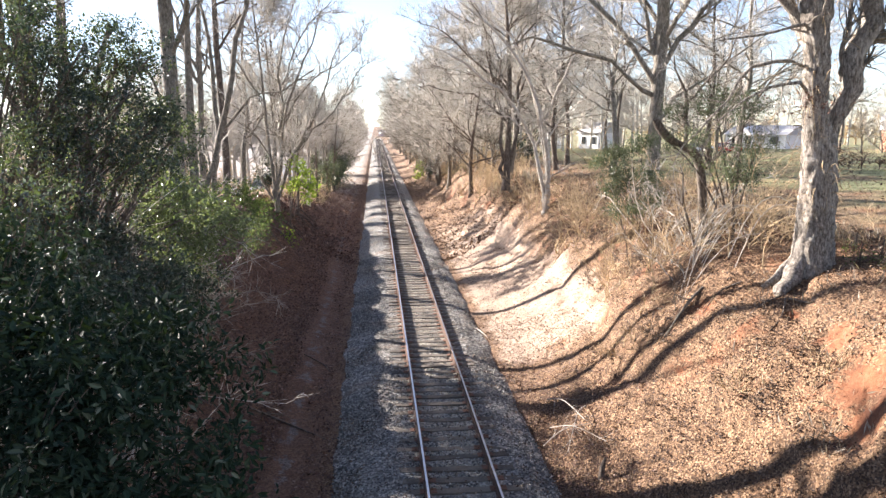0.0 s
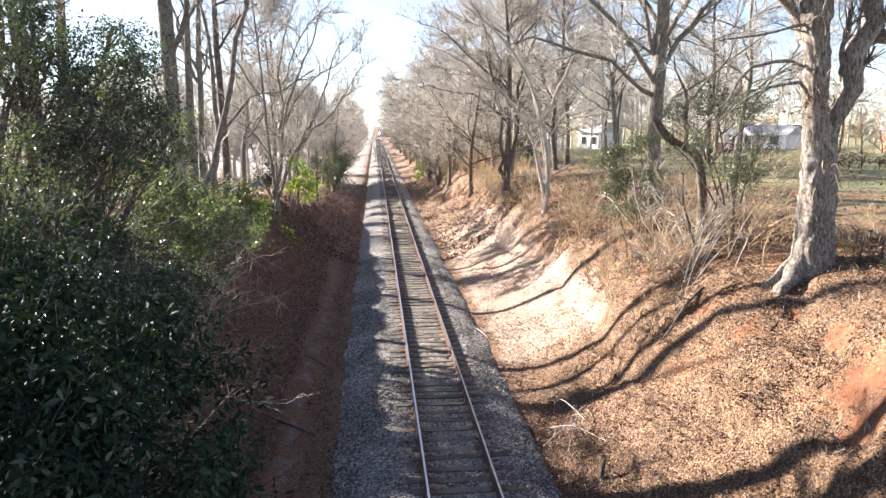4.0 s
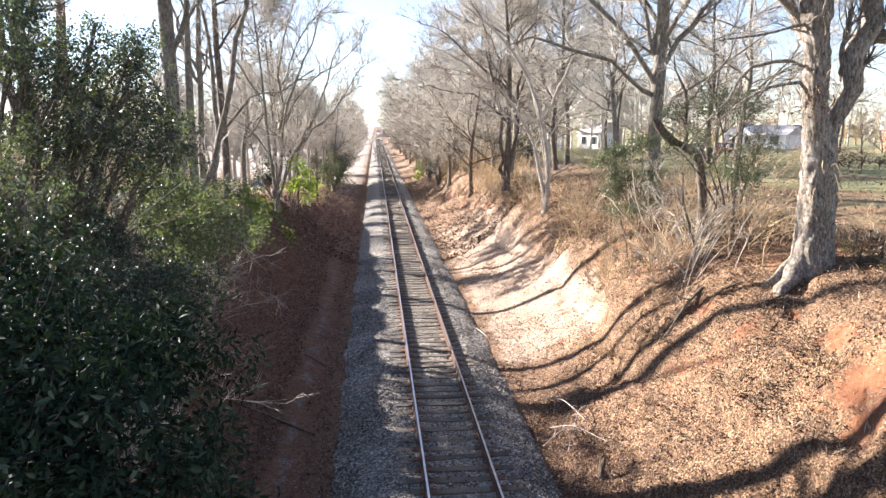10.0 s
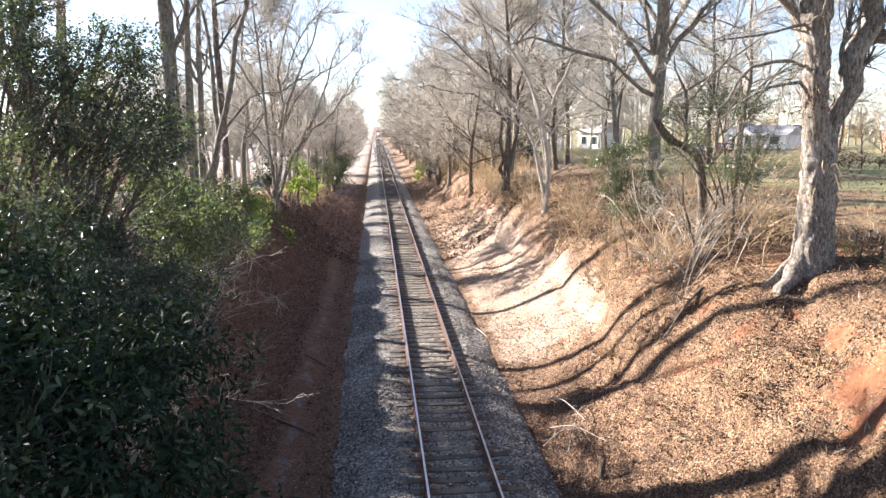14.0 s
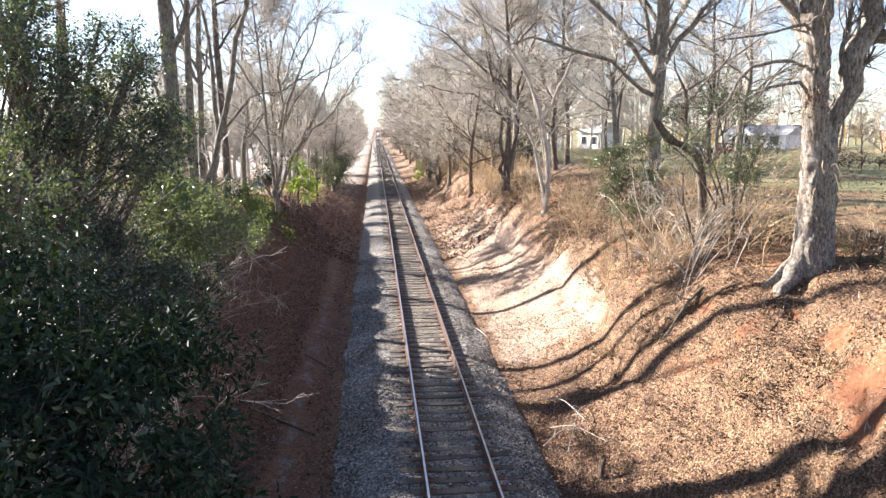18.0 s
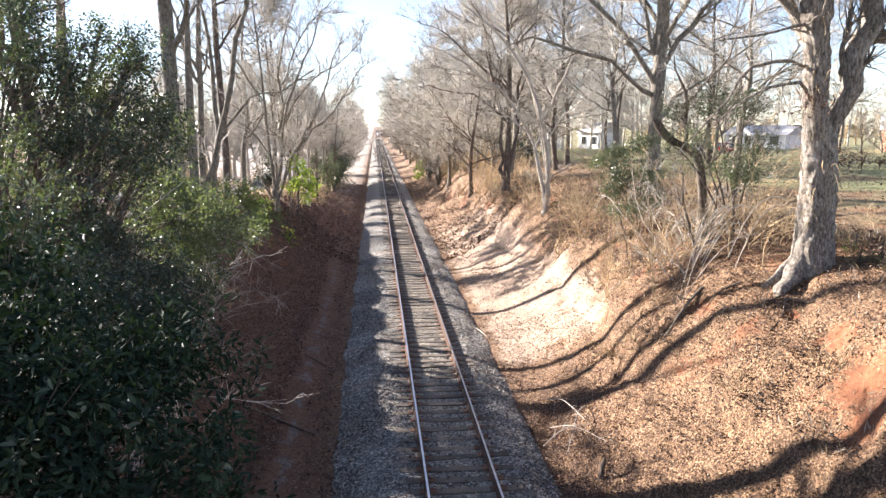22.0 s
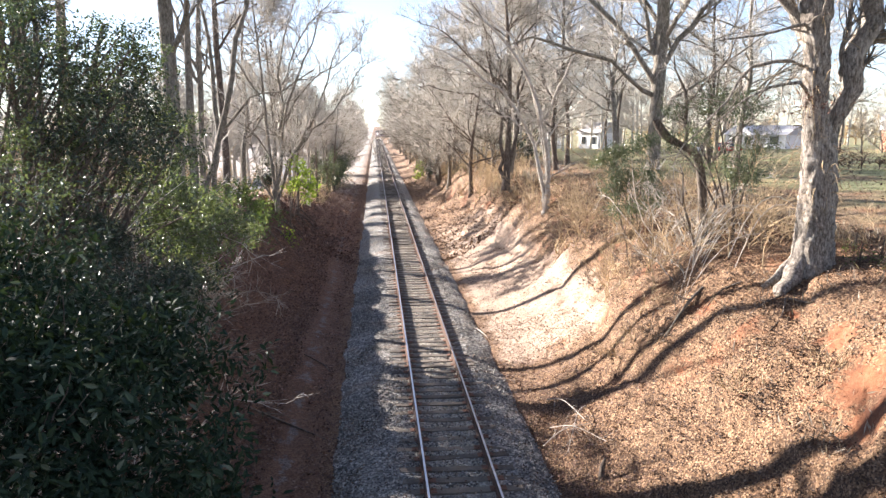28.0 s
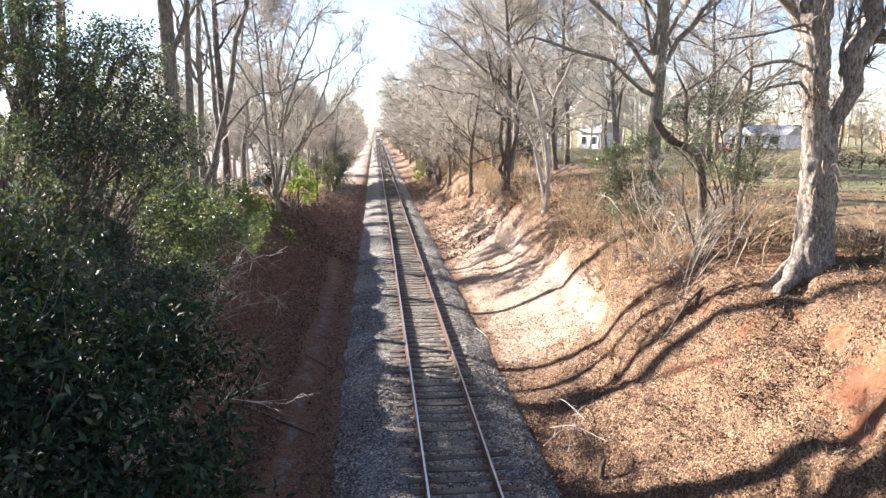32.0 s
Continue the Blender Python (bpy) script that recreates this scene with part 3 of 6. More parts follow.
# ---- trees ----
def tree(name, at, trunk, limbs, seed, label, bark=BARK, twig=TWIG, branch=(5, 1.6), sprays=(7, 1.0), fine=(3, 0.6), up=0.12, group="", thin_r=0.0065, auto=0, auto_len=(2, 4), auto_from=0.4, spread=(0.5, 1.1), category="tree", bare=0, fine_n=3, spray_n=4, rings=14, sides=12):
    """A bare tree. trunk and limbs: control points (x, y, z, radius) from its foot; auto: further limbs that it grows by itself; bare: how many of the last limbs are roots."""
    rng = np.random.default_rng(seed)
    root = thing(name, pose(*at), label, category, group)
    P0, R0 = spline(trunk, rings)
    R = R0.copy()
    foot = np.linspace(0, 1, rings) * trunk[-1][2]
    R *= 1 + 0.45 * np.exp(-foot / (2.2 * R0[0]))
    P0[0, 2] -= 0.25
    V, Q = tubes(P0[None], R[None], sides)
    V = V.reshape(rings, sides, 3)
    ang = np.arange(sides) * 2 * np.pi / sides
    lump = 0.05 * np.sin(3 * ang[None] + 1.3 * foot[:, None]) * np.sin(0.9 * foot[:, None] + 1) + 0.03 * np.sin(7 * ang[None] + 2.1 * np.sin(foot[:, None] * 1.7)) + (0.04 * rng.normal(size=(rings, sides)) + 0.035 * np.sin(11 * ang[None] + 3 * np.sin(foot[:, None] * 2.3)) + 0.03 * rng.normal(size=(1, sides))) * (sides > 14)
    V = (P0[:, None] + (V - P0[:, None]) * (1 + lump[:, :, None])).reshape(-1, 3)
    piece("trunk", mesh_of("trunk", V, [Q], bark, True), root)
    sets = []
    for ctrl in limbs:
        P, R1 = spline(ctrl, 10)
        P[1:] += rng.normal(size=P[1:].shape) * 0.012 * np.linalg.norm(P[-1] - P[0])
        sets.append((P, R1))
    if auto:
        P, R1 = grow(rng, P0[None], R0[None], auto, auto_len, spread, up, 0.16, 10, auto_from, 0.5, 0.012)
        sets += list(zip(P, R1))
    for P, R1 in sets:
        V, Q = tubes(P[None], R1[None], 7)
        piece("limb", mesh_of("limb", V, [Q], bark, True), root)
    grown = sets[:len(limbs) - bare] + sets[len(limbs):]
    LP, LR = np.stack([s[0] for s in grown]), np.stack([s[1] for s in grown])
    b1 = grow(rng, LP, LR, branch[0], (branch[1] * 0.5, branch[1]), (0.4, 1.0), up, 0.19, 6, 0.15, 0.55, thin_r * 2.6)
    s1 = grow(rng, b1[0], b1[1], sprays[0], (sprays[1] * 0.5, sprays[1]), (0.4, 1.1), up * 0.6, 0.22, spray_n, 0.12, 0.6, thin_r * 1.5)
    f1 = grow(rng, s1[0], s1[1], fine[0], (fine[1] * 0.5, fine[1]), (0.35, 1.0), up * 0.5, 0.18, fine_n, 0.1, 0.6, thin_r)
    a, b, c = tubes(*b1, 4), tubes(*s1, 3), tubes(*f1, 3)
    V, Q = joined(a, b, c)
    kind_of = np.repeat([0, 1, 1], [len(a[1]), len(b[1]), len(c[1])])
    tagged(piece("crown", mesh_of("crown", V, [Q], [bark, twig], True, kind_of), root, "bare branching crown"), kind="stuff")
    return root


def ground_z(x, y):
    return float(height(x, y))


# large oak on the lip of the right bank, with thin drooping shoots on its trunk
og = random.Random(77)
SHOOTS = []
for k in range(170):
    z, a, ln = og.uniform(0.9, 7.0), og.uniform(0, 2 * math.pi), og.uniform(0.35, 1.3)
    ca, sa, out = math.cos(a), math.sin(a), og.uniform(0.15, 0.8)
    foot = og.choice((-0.28, -0.28, 0.2 * (z - 2.6) + 0.1)) if z > 3.2 else 0.0
    SHOOTS.append(spline([(foot + 0.33 * ca, 0.33 * sa, z, 0.009), (foot + (0.36 + out * 0.5 * ln) * ca, (0.36 + out * 0.5 * ln) * sa, z + og.uniform(-0.1, 0.3), 0.007),
                          (foot + (0.38 + out * ln) * ca, (0.38 + out * ln) * sa, z - og.uniform(-0.1, 0.4) * ln, 0.005), (foot + (0.38 + 1.1 * out * ln) * ca + og.uniform(-0.2, 0.2), (0.38 + 1.1 * out * ln) * sa, z - og.uniform(-0.1, 0.6) * ln, 0.003)], 6))
oak = tree("oak_tree", (10.42, 15.85, 4.08), [(0, 0, 0, 0.37), (-0.01, 0, 0.6, 0.385), (-0.02, 0, 1.1, 0.40), (-0.02, 0, 1.75, 0.40), (-0.05, 0, 2.4, 0.38), (-0.12, 0, 3.0, 0.33), (-0.24, 0, 3.7, 0.27), (-0.31, 0, 4.25, 0.27), (-0.30, 0, 4.85, 0.265), (-0.42, 0, 5.6, 0.28), (-0.45, 0, 6.2, 0.33), (-0.9, 0, 9, 0.22), (-1.2, 0, 12, 0.12)],
     [[(0.12, 0, 1.9, 0.22), (0.15, 0, 2.5, 0.25), (0.21, 0, 3.0, 0.24), (0.32, 0, 3.6, 0.235), (0.42, 0.0, 4.2, 0.235), (0.55, 0.0, 5.0, 0.255), (0.70, 0, 5.6, 0.255), (0.86, 0, 6.25, 0.25), (1.5, 0.2, 9, 0.14), (1.9, 0.3, 13, 0.05)],
      [(-0.1, 0, 4.6, 0.07), (-0.9, 0.2, 4.85, 0.05), (-1.7, 0.4, 4.6, 0.04), (-2.6, 0.2, 3.7, 0.03), (-3.3, 0.1, 3.0, 0.015)],
      [(-0.1, 0, 5.3, 0.055), (-0.8, -0.2, 5.6, 0.04), (-1.6, -0.4, 5.45, 0.03), (-2.9, -0.5, 5.3, 0.02)],
      [(-0.4, 0, 5.2, 0.13), (-0.8, 0.1, 5.9, 0.12), (-1.8, 0.4, 6.9, 0.10), (-3.2, 0.8, 6.7, 0.085), (-4.8, 1.0, 6.7, 0.05), (-6.2, 1.2, 6.9, 0.03)],
      [(-0.1, 0, 3.7, 0.08), (-0.6, -0.3, 4.1, 0.06), (-1.2, -0.6, 4.35, 0.04), (-2.2, -0.8, 4.1, 0.025), (-3.2, -0.9, 3.3, 0.012)],
      [(0.5, 0.0, 4.9, 0.07), (1.2, 0.1, 5.3, 0.05), (2.3, 0.0, 5.2, 0.035), (3.2, 0.1, 6.0, 0.03)],
      [(0.35, 0.0, 4.4, 0.06), (0.2, -0.1, 5.0, 0.055), (0.35, -0.1, 5.8, 0.05), (0.3, 0, 7.4, 0.03)],
      [(-0.05, 0, 1.0, 0.24), (-0.28, -0.05, 0.28, 0.28), (-0.62, -0.2, -0.15, 0.24), (-1.0, -0.55, -0.46, 0.17), (-1.22, -0.9, -0.76, 0.10), (-1.32, -1.2, -1.2, 0.04)],
      [(-0.05, 0, 0.6, 0.24), (-0.40, 0.10, 0.06, 0.22), (-0.85, 0.1, -0.32, 0.13), (-1.3, 0.0, -0.58, 0.05), (-1.7, -0.1, -0.85, 0.02)]],
     11, "large grey-barked oak with twin stems on the bank lip", auto=6, auto_len=(3, 6), auto_from=0.6, branch=(4, 1.8), sprays=(7, 1.1), fine=(5, 0.6), bare=2, bark=BARK_OAK, twig=BARK, thin_r=0.0048, rings=90, sides=44)

V, Q = tubes(np.stack([q[0] for q in SHOOTS]), np.stack([q[1] for q in SHOOTS]), 4)
tagged(piece("vine", mesh_of("vine", V, [Q], BRUSH, True), oak, "pale bare vines and shoots hanging on the trunk"), kind="stuff")
lr = np.random.default_rng(5)
C = np.array([[-0.75, -0.5, 3.95]]) + lr.normal(size=(170, 3)) * np.array([[0.45, 0.35, 0.2]])
V, T = leaf_mesh(lr, C, (0.05, 0.10), 0.5, 0.5)
tagged(piece("dead_leaves", mesh_of("dead_leaves", V, [T], LEAF_RED), oak, "red-brown leaves clinging to a low branch"), kind="stuff")

# crooked dark trunk with a broken top
tree("crooked_tree", (9.3, 19.4, 3.45), [(0, 0, 0, 0.17), (0.05, 0, 0.9, 0.14), (-0.02, 0, 1.9, 0.125), (-0.14, 0, 2.85, 0.13), (-0.34, 0, 3.25, 0.15), (-0.64, 0, 3.48, 0.16), (-0.95, 0, 3.58, 0.14), (-1.3, 0, 3.85, 0.14), (-1.52, 0, 4.2, 0.10)],
     [[(-0.62, 0, 3.35, 0.06), (-0.66, 0, 4.1, 0.055), (-0.72, 0, 4.9, 0.045), (-1.1, 0, 5.9, 0.02)],
      [(0, 0, 0.2, 0.05), (-0.4, -0.2, 1.0, 0.04), (-0.75, -0.4, 1.9, 0.03), (-0.9, -0.5, 2.9, 0.012)],
      [(0, 0.1, 0.1, 0.05), (0.35, 0, 1.1, 0.035), (0.5, 0.1, 2.2, 0.025), (1.0, 0.2, 3.4, 0.012)],
      [(-0.2, 0, 2.6, 0.04), (0.3, 0.1, 3.1, 0.03), (0.9, 0.2, 3.7, 0.02), (1.7, 0.2, 4.5, 0.01)],
      [(-0.7, 0, 4.6, 0.03), (-0.2, 0.1, 5.1, 0.025), (0.5, 0.1, 5.9, 0.02), (0.9, 0.2, 6.8, 0.01)]],
     12, "crooked dark leaning trunk with a broken top", bark=BARK_DARK, twig=BARK_PALE, thin_r=0.005, branch=(6, 1.0), sprays=(5, 0.6), fine=(4, 0.35))

# pale multi-stemmed sapling on the lit slope
tree("sapling_tree", (8.7, 36.15, 3.1), [(0.05, 0, 0, 0.20), (0.17, 0, 0.6, 0.16), (0.14, 0, 2.7, 0.13), (-0.3, 0, 5.0, 0.11), (-0.95, 0, 6.7, 0.09), (-1.85, 0, 8.1, 0.07), (-2.9, 0, 9.2, 0.055), (-4.6, 0, 10.5, 0.03)],
     [[(0.0, 0, 0.2, 0.13), (-0.05, 0, 1.0, 0.12), (-0.43, 0, 3.0, 0.10), (-1.2, 0.1, 4.6, 0.09), (-2.25, 0.1, 6.1, 0.075), (-3.4, 0.2, 7.1, 0.06), (-4.8, 0.2, 7.9, 0.045), (-6.4, 0.2, 8.4, 0.02)],
      [(0.12, 0.1, 0.4, 0.10), (0.14, 0.2, 1.3, 0.09), (-0.1, 0.3, 3.9, 0.08), (-0.65, 0.3, 6.1, 0.07), (-2.0, 0.4, 8.6, 0.05), (-3.4, 0.5, 10.2, 0.03), (-4.8, 0.5, 11.5, 0.015)],
      [(-0.2, 0, 4.6, 0.06), (0.5, 0, 5.9, 0.05), (1.2, 0.1, 7.5, 0.04), (1.7, 0.1, 9.5, 0.02)],
      [(-0.9, 0.1, 4.0, 0.05), (-2.0, 0, 4.8, 0.035), (-3.6, 0, 5.1, 0.025), (-5.2, -0.2, 5.4, 0.012)],
      [(0.1, 0, 3.4, 0.05), (0.9, 0, 4.9, 0.035), (2.1, 0.1, 5.8, 0.025), (3.5, 0.2, 6.9, 0.012)]],
     13, "pale multi-stemmed bare tree with arching stems on the slope", bark=BARK_PALE, branch=(8, 1.9), sprays=(8, 1.1), fine=(4, 0.6))

# dark clump of trunks
tree("clump_tree", (8.3, 45.0, 3.6), [(0, 0, 0, 0.22), (0.1, 0, 2.5, 0.19), (0.15, 0, 5, 0.16), (0.1, 0, 8, 0.13), (-0.3, 0, 13, 0.06)],
     [[(0, 0, 0.3, 0.15), (-0.35, 0, 2.2, 0.12), (-0.5, 0.1, 5, 0.10), (-1.2, 0.2, 8.5, 0.07), (-2.5, 0.2, 12, 0.03)],
      [(0.1, 0, 0.3, 0.15), (0.55, 0, 2.6, 0.12), (0.8, 0.1, 5.5, 0.1), (1.5, 0.2, 9, 0.06), (2.0, 0.2, 12, 0.03)],
      [(0.1, 0, 4.0, 0.08), (-1.6, -0.3, 5.4, 0.06), (-3.6, -0.8, 5.9, 0.04), (-5.6, -1.4, 6.2, 0.02)],
      [(0.1, 0, 6.0, 0.08), (-1.9, 0.3, 7.8, 0.06), (-3.9, 0.6, 9.4, 0.04), (-5.8, 0.8, 10.4, 0.02)]],
     14, "dark clump of bare trunks at the edge of the cutting", bark=BARK_DARK, auto=12, auto_len=(3, 6), auto_from=0.3, branch=(8, 2.2), sprays=(8, 1.3), fine=(4, 0.8), spread=(0.7, 1.3))

# tall tree behind the crooked trunk, with long arching limbs
tree("tall_tree", (11.2, 28.0, 4.3), [(0, 0, 0, 0.30), (0, 0, 3, 0.26), (0.1, 0, 6, 0.25), (0.1, 0, 9, 0.22), (0, 0, 14, 0.1)],
     [[(0.05, 0, 4.6, 0.13), (-1.2, 0.2, 6.4, 0.11), (-2.8, 0.3, 8.2, 0.09), (-4.8, 0.3, 9.3, 0.06), (-7.2, 0.3, 9.2, 0.03)],
      [(0.05, 0, 4.3, 0.10), (-1.6, -0.3, 5.2, 0.08), (-3.4, -0.5, 6.2, 0.065), (-5.0, -0.8, 6.35, 0.05), (-6.8, -1.0, 5.9, 0.02)],
      [(0.1, 0, 5.4, 0.12), (1.1, -0.4, 7.0, 0.10), (2.6, -0.8, 8.6, 0.07), (4.6, -1.2, 10.4, 0.03)],
      [(0.1, 0, 7.0, 0.10), (-0.8, 0.6, 8.6, 0.08), (-2.0, 1.2, 10.6, 0.05), (-3.2, 1.6, 12.6, 0.02)],
      [(0.1, 0, 3.4, 0.09), (1.4, 0.4, 4.6, 0.07), (3.0, 0.6, 5.6, 0.05), (5.2, 0.8, 7.0, 0.02)]],
     15, "tall bare hardwood with long arching limbs", bark=BARK, auto=6, auto_len=(3, 6), auto_from=0.4, branch=(7, 2.2), sprays=(8, 1.3), fine=(4, 0.8))

# pale stems on the left lip
tree("sapling_tree", (-5.72, 41.9, 2.75), [(0, 0, 0, 0.13), (-0.15, 0, 1.6, 0.10), (-0.4, 0, 4.0, 0.08), (-0.6, 0, 7.5, 0.06), (-1.0, 0, 12, 0.03)],
     [[(0.1, 0, 0.1, 0.12), (0.2, 0.1, 2.2, 0.10), (0.40, 0.1, 5.0, 0.08), (0.6, 0.2, 9.0, 0.05), (1.2, 0.2, 13, 0.02)],
      [(0.2, 0, 1.2, 0.10), (0.9, 0.1, 3.0, 0.085), (2.0, 0.2, 4.6, 0.07), (3.0, 0.3, 6.8, 0.05), (3.8, 0.3, 9.4, 0.025)],
      [(0.3, 0, 3.4, 0.07), (0.9, -0.2, 5.8, 0.06), (1.8, -0.3, 8.4, 0.05), (3.0, -0.3, 11.4, 0.02)],
      [(1.3, 0.1, 3.6, 0.05), (2.8, 0.1, 5.0, 0.04), (4.2, 0.2, 6.8, 0.03), (5.2, 0.3, 8.6, 0.015)],
      [(0.4, 0.1, 5.0, 0.05), (1.8, 0.1, 6.8, 0.04), (3.4, 0.2, 8.2, 0.03), (5.0, 0.2, 9.4, 0.012)],
      [(0.5, 0.1, 7.0, 0.05), (1.4, 0.1, 9.2, 0.04), (2.6, 0.2, 11.0, 0.03), (4.2, 0.2, 12.4, 0.012)],
      [(0.1, 0, 0.6, 0.08), (0.8, -0.2, 2.4, 0.07), (1.5, -0.3, 3.8, 0.05), (2.3, -0.3, 5.2, 0.02)],
      [(-0.3, 0, 3.0, 0.06), (-1.5, 0.1, 4.6, 0.05), (-2.8, 0.2, 5.2, 0.03), (-4.0, 0.3, 5.0, 0.015)],
      [(-0.5, 0, 6.0, 0.06), (-1.7, 0.1, 8.0, 0.05), (-2.8, 0.2, 9.8, 0.03), (-3.8, 0.3, 12.0, 0.015)],
      [(-0.1, 0, 0.4, 0.07), (-0.9, 0.1, 1.8, 0.05), (-1.3, 0.2, 3.4, 0.03), (-1.5, 0.2, 5.5, 0.015)]],
     16, "pale multi-stemmed bare tree on the shaded bank's lip", bark=BARK, thin_r=0.010, auto=7, auto_len=(2, 4), auto_from=0.3, branch=(9, 2.2), sprays=(9, 1.3), fine=(4, 0.7))

# slender stems along the shaded bank's lip further on
gs = random.Random(63)
for k in range(16):
    x, y, h = gs.uniform(-7.5, -4.4), 45.5 + 3.1 * k + gs.uniform(-1, 1), gs.uniform(7.5, 10.5)
    r = gs.uniform(0.07, 0.13)
    bend = gs.uniform(-0.5, 0.7)
    tree("slender_tree", (x, y, ground_z(x, y)), [(0, 0, 0, r), (0.1 * bend, 0, h * 0.3, r * 0.9), (0.4 * bend, 0, h * 0.6, r * 0.7), (bend, 0, h, r * 0.3)], [], 400 + k, "slender bare tree on the shaded bank's lip", bark=(BARK, BARK_DARK, BARK_PALE)[k % 3],
         auto=5, auto_len=(1.6, 3.2), auto_from=0.4, branch=(5, 1.5), sprays=(6, 1.0), fine=(3, 0.6), thin_r=0.012, fine_n=2, spray_n=3, rings=8, sides=7, group="slender trees on the shaded lip")

# tall trunks on the left
tree("tall_tree", (-5.75, 21.2, ground_z(-5.75, 21.2)), [(0, 0, 0, 0.24), (0.05, 0, 4, 0.215), (0, 0, 8, 0.20), (-0.1, 0, 12, 0.15), (0, 0, 17, 0.06)], [], 17, "straight brown-barked tall tree on the bank", auto=9, auto_len=(2.5, 5), auto_from=0.4, branch=(5, 2.0), sprays=(7, 1.1), fine=(3, 0.6))
tree("many_stemmed_tree", (-6.55, 26.75, ground_z(-6.55, 26.75)), [(0, 0, 0, 0.19), (-0.05, 0, 3, 0.16), (-0.05, 0, 6, 0.13), (0.0, 0, 8.5, 0.10), (0.1, 0, 11, 0.04)],
     [[(0.3, 0, 1.2, 0.11), (0.9, -0.1, 4.0, 0.10), (1.35, -0.1, 6.2, 0.10), (2.1, -0.1, 8.6, 0.08), (2.8, 0, 10.6, 0.03)],
      [(0.2, 0.3, 0.4, 0.12), (0.35, 1.1, 2.6, 0.11), (0.3, 1.7, 5.0, 0.10), (0.2, 2.2, 8.0, 0.07), (0.2, 2.4, 10.5, 0.03)],
      [(0.9, 0.1, 4.6, 0.06), (2.0, 0.2, 5.8, 0.04), (3.2, 0.3, 6.2, 0.03), (4.4, 0.4, 7.0, 0.015)],
      [(-0.05, 0, 3.6, 0.07), (-1.0, 0.2, 5.4, 0.06), (-2.0, 0.3, 8.0, 0.03)]],
     18, "bare tree of several stems leaning out over the cutting", auto=2, auto_len=(2.0, 3.0), auto_from=0.45, branch=(5, 1.8), sprays=(5, 1.1), fine=(3, 0.6))
tree("tall_tree", (-7.1, 30.35, ground_z(-7.1, 30.35)), [(0, 0, 0, 0.16), (-0.05, 0, 3, 0.135), (0.05, 0, 6, 0.12), (0.1, 0, 8.5, 0.10), (0.3, 0, 11, 0.04)],
     [[(0.05, 0, 6.2, 0.07), (-0.5, 0.1, 7.6, 0.06), (-0.8, 0.2, 8.8, 0.05), (-1.3, 0.2, 10.5, 0.02)]],
     53, "slender dark-stemmed bare tree on the shaded bank", auto=5, auto_len=(2.0, 4.0), auto_from=0.5, branch=(5, 1.8), sprays=(6, 1.1), fine=(3, 0.6))
tree("tall_tree", (-7.75, 37.85, ground_z(-7.75, 37.85)), [(0, 0, 0, 0.20), (0.05, 0, 3, 0.175), (-0.05, 0, 6, 0.16), (-0.15, 0, 9, 0.14), (-0.1, 0, 15, 0.05)],
     [], 54, "straight dark bare tree on the shaded bank", bark=BARK_DARK, auto=8, auto_len=(2.5, 5.0), auto_from=0.5, branch=(6, 2.2), sprays=(7, 1.3), fine=(3, 0.7))
tree("ivy_tree", (-12.2, 23.8, 3.9), [(0, 0, 0, 0.38), (0.1, 0, 3.3, 0.33), (0.0, 0, 6.0, 0.28), (-0.6, 0, 8.6, 0.23), (-1.6, 0, 13, 0.10)],
     [[(0.1, 0, 4.2, 0.20), (0.5, 0.1, 6.6, 0.18), (0.8, 0.2, 10, 0.14), (1.0, 0.2, 14, 0.06)], [(0.0, 0, 4.0, 0.16), (-1.2, -0.2, 5.8, 0.13), (-2.4, -0.4, 8.2, 0.09), (-3.3, -0.6, 11, 0.04)]],
     19, "dark many-stemmed tree wrapped in ivy", bark=BARK_DARK, auto=7, auto_len=(2, 4), auto_from=0.35, branch=(5, 1.8), sprays=(7, 1.0), fine=(3, 0.6))

tree("tall_tree", (-12.6, 31.3, ground_z(-12.6, 31.3)), [(0, 0, 0, 0.30), (0.05, 0, 3, 0.26), (-0.1, 0, 6, 0.22), (0.0, 0, 8, 0.18), (0.1, 0, 10, 0.12), (0.3, 0, 11.5, 0.05)], [], 55, "thick dark trunk of a tall bare tree behind the holly", bark=BARK_DARK,
     auto=3, auto_len=(2, 3.0), auto_from=0.8, branch=(5, 2.2), sprays=(7, 1.2), fine=(3, 0.7))
tree("tall_tree", (-10.6, 23.8, ground_z(-10.6, 23.8)), [(0, 0, 0, 0.28), (-0.1, 0, 3, 0.24), (-0.3, 0, 6, 0.22), (-0.5, 0, 9, 0.19), (-0.7, 0, 14, 0.06)],
     [[(-0.2, 0, 2.6, 0.15), (-0.9, 0, 4.6, 0.13), (-1.8, 0.1, 7.0, 0.10), (-2.9, 0.1, 10.5, 0.04)]], 56, "dark leaning trunk of a bare tree behind the holly", bark=BARK_DARK,
     auto=7, auto_len=(2.5, 4.5), auto_from=0.4, branch=(5, 2.0), sprays=(7, 1.1), fine=(3, 0.6))

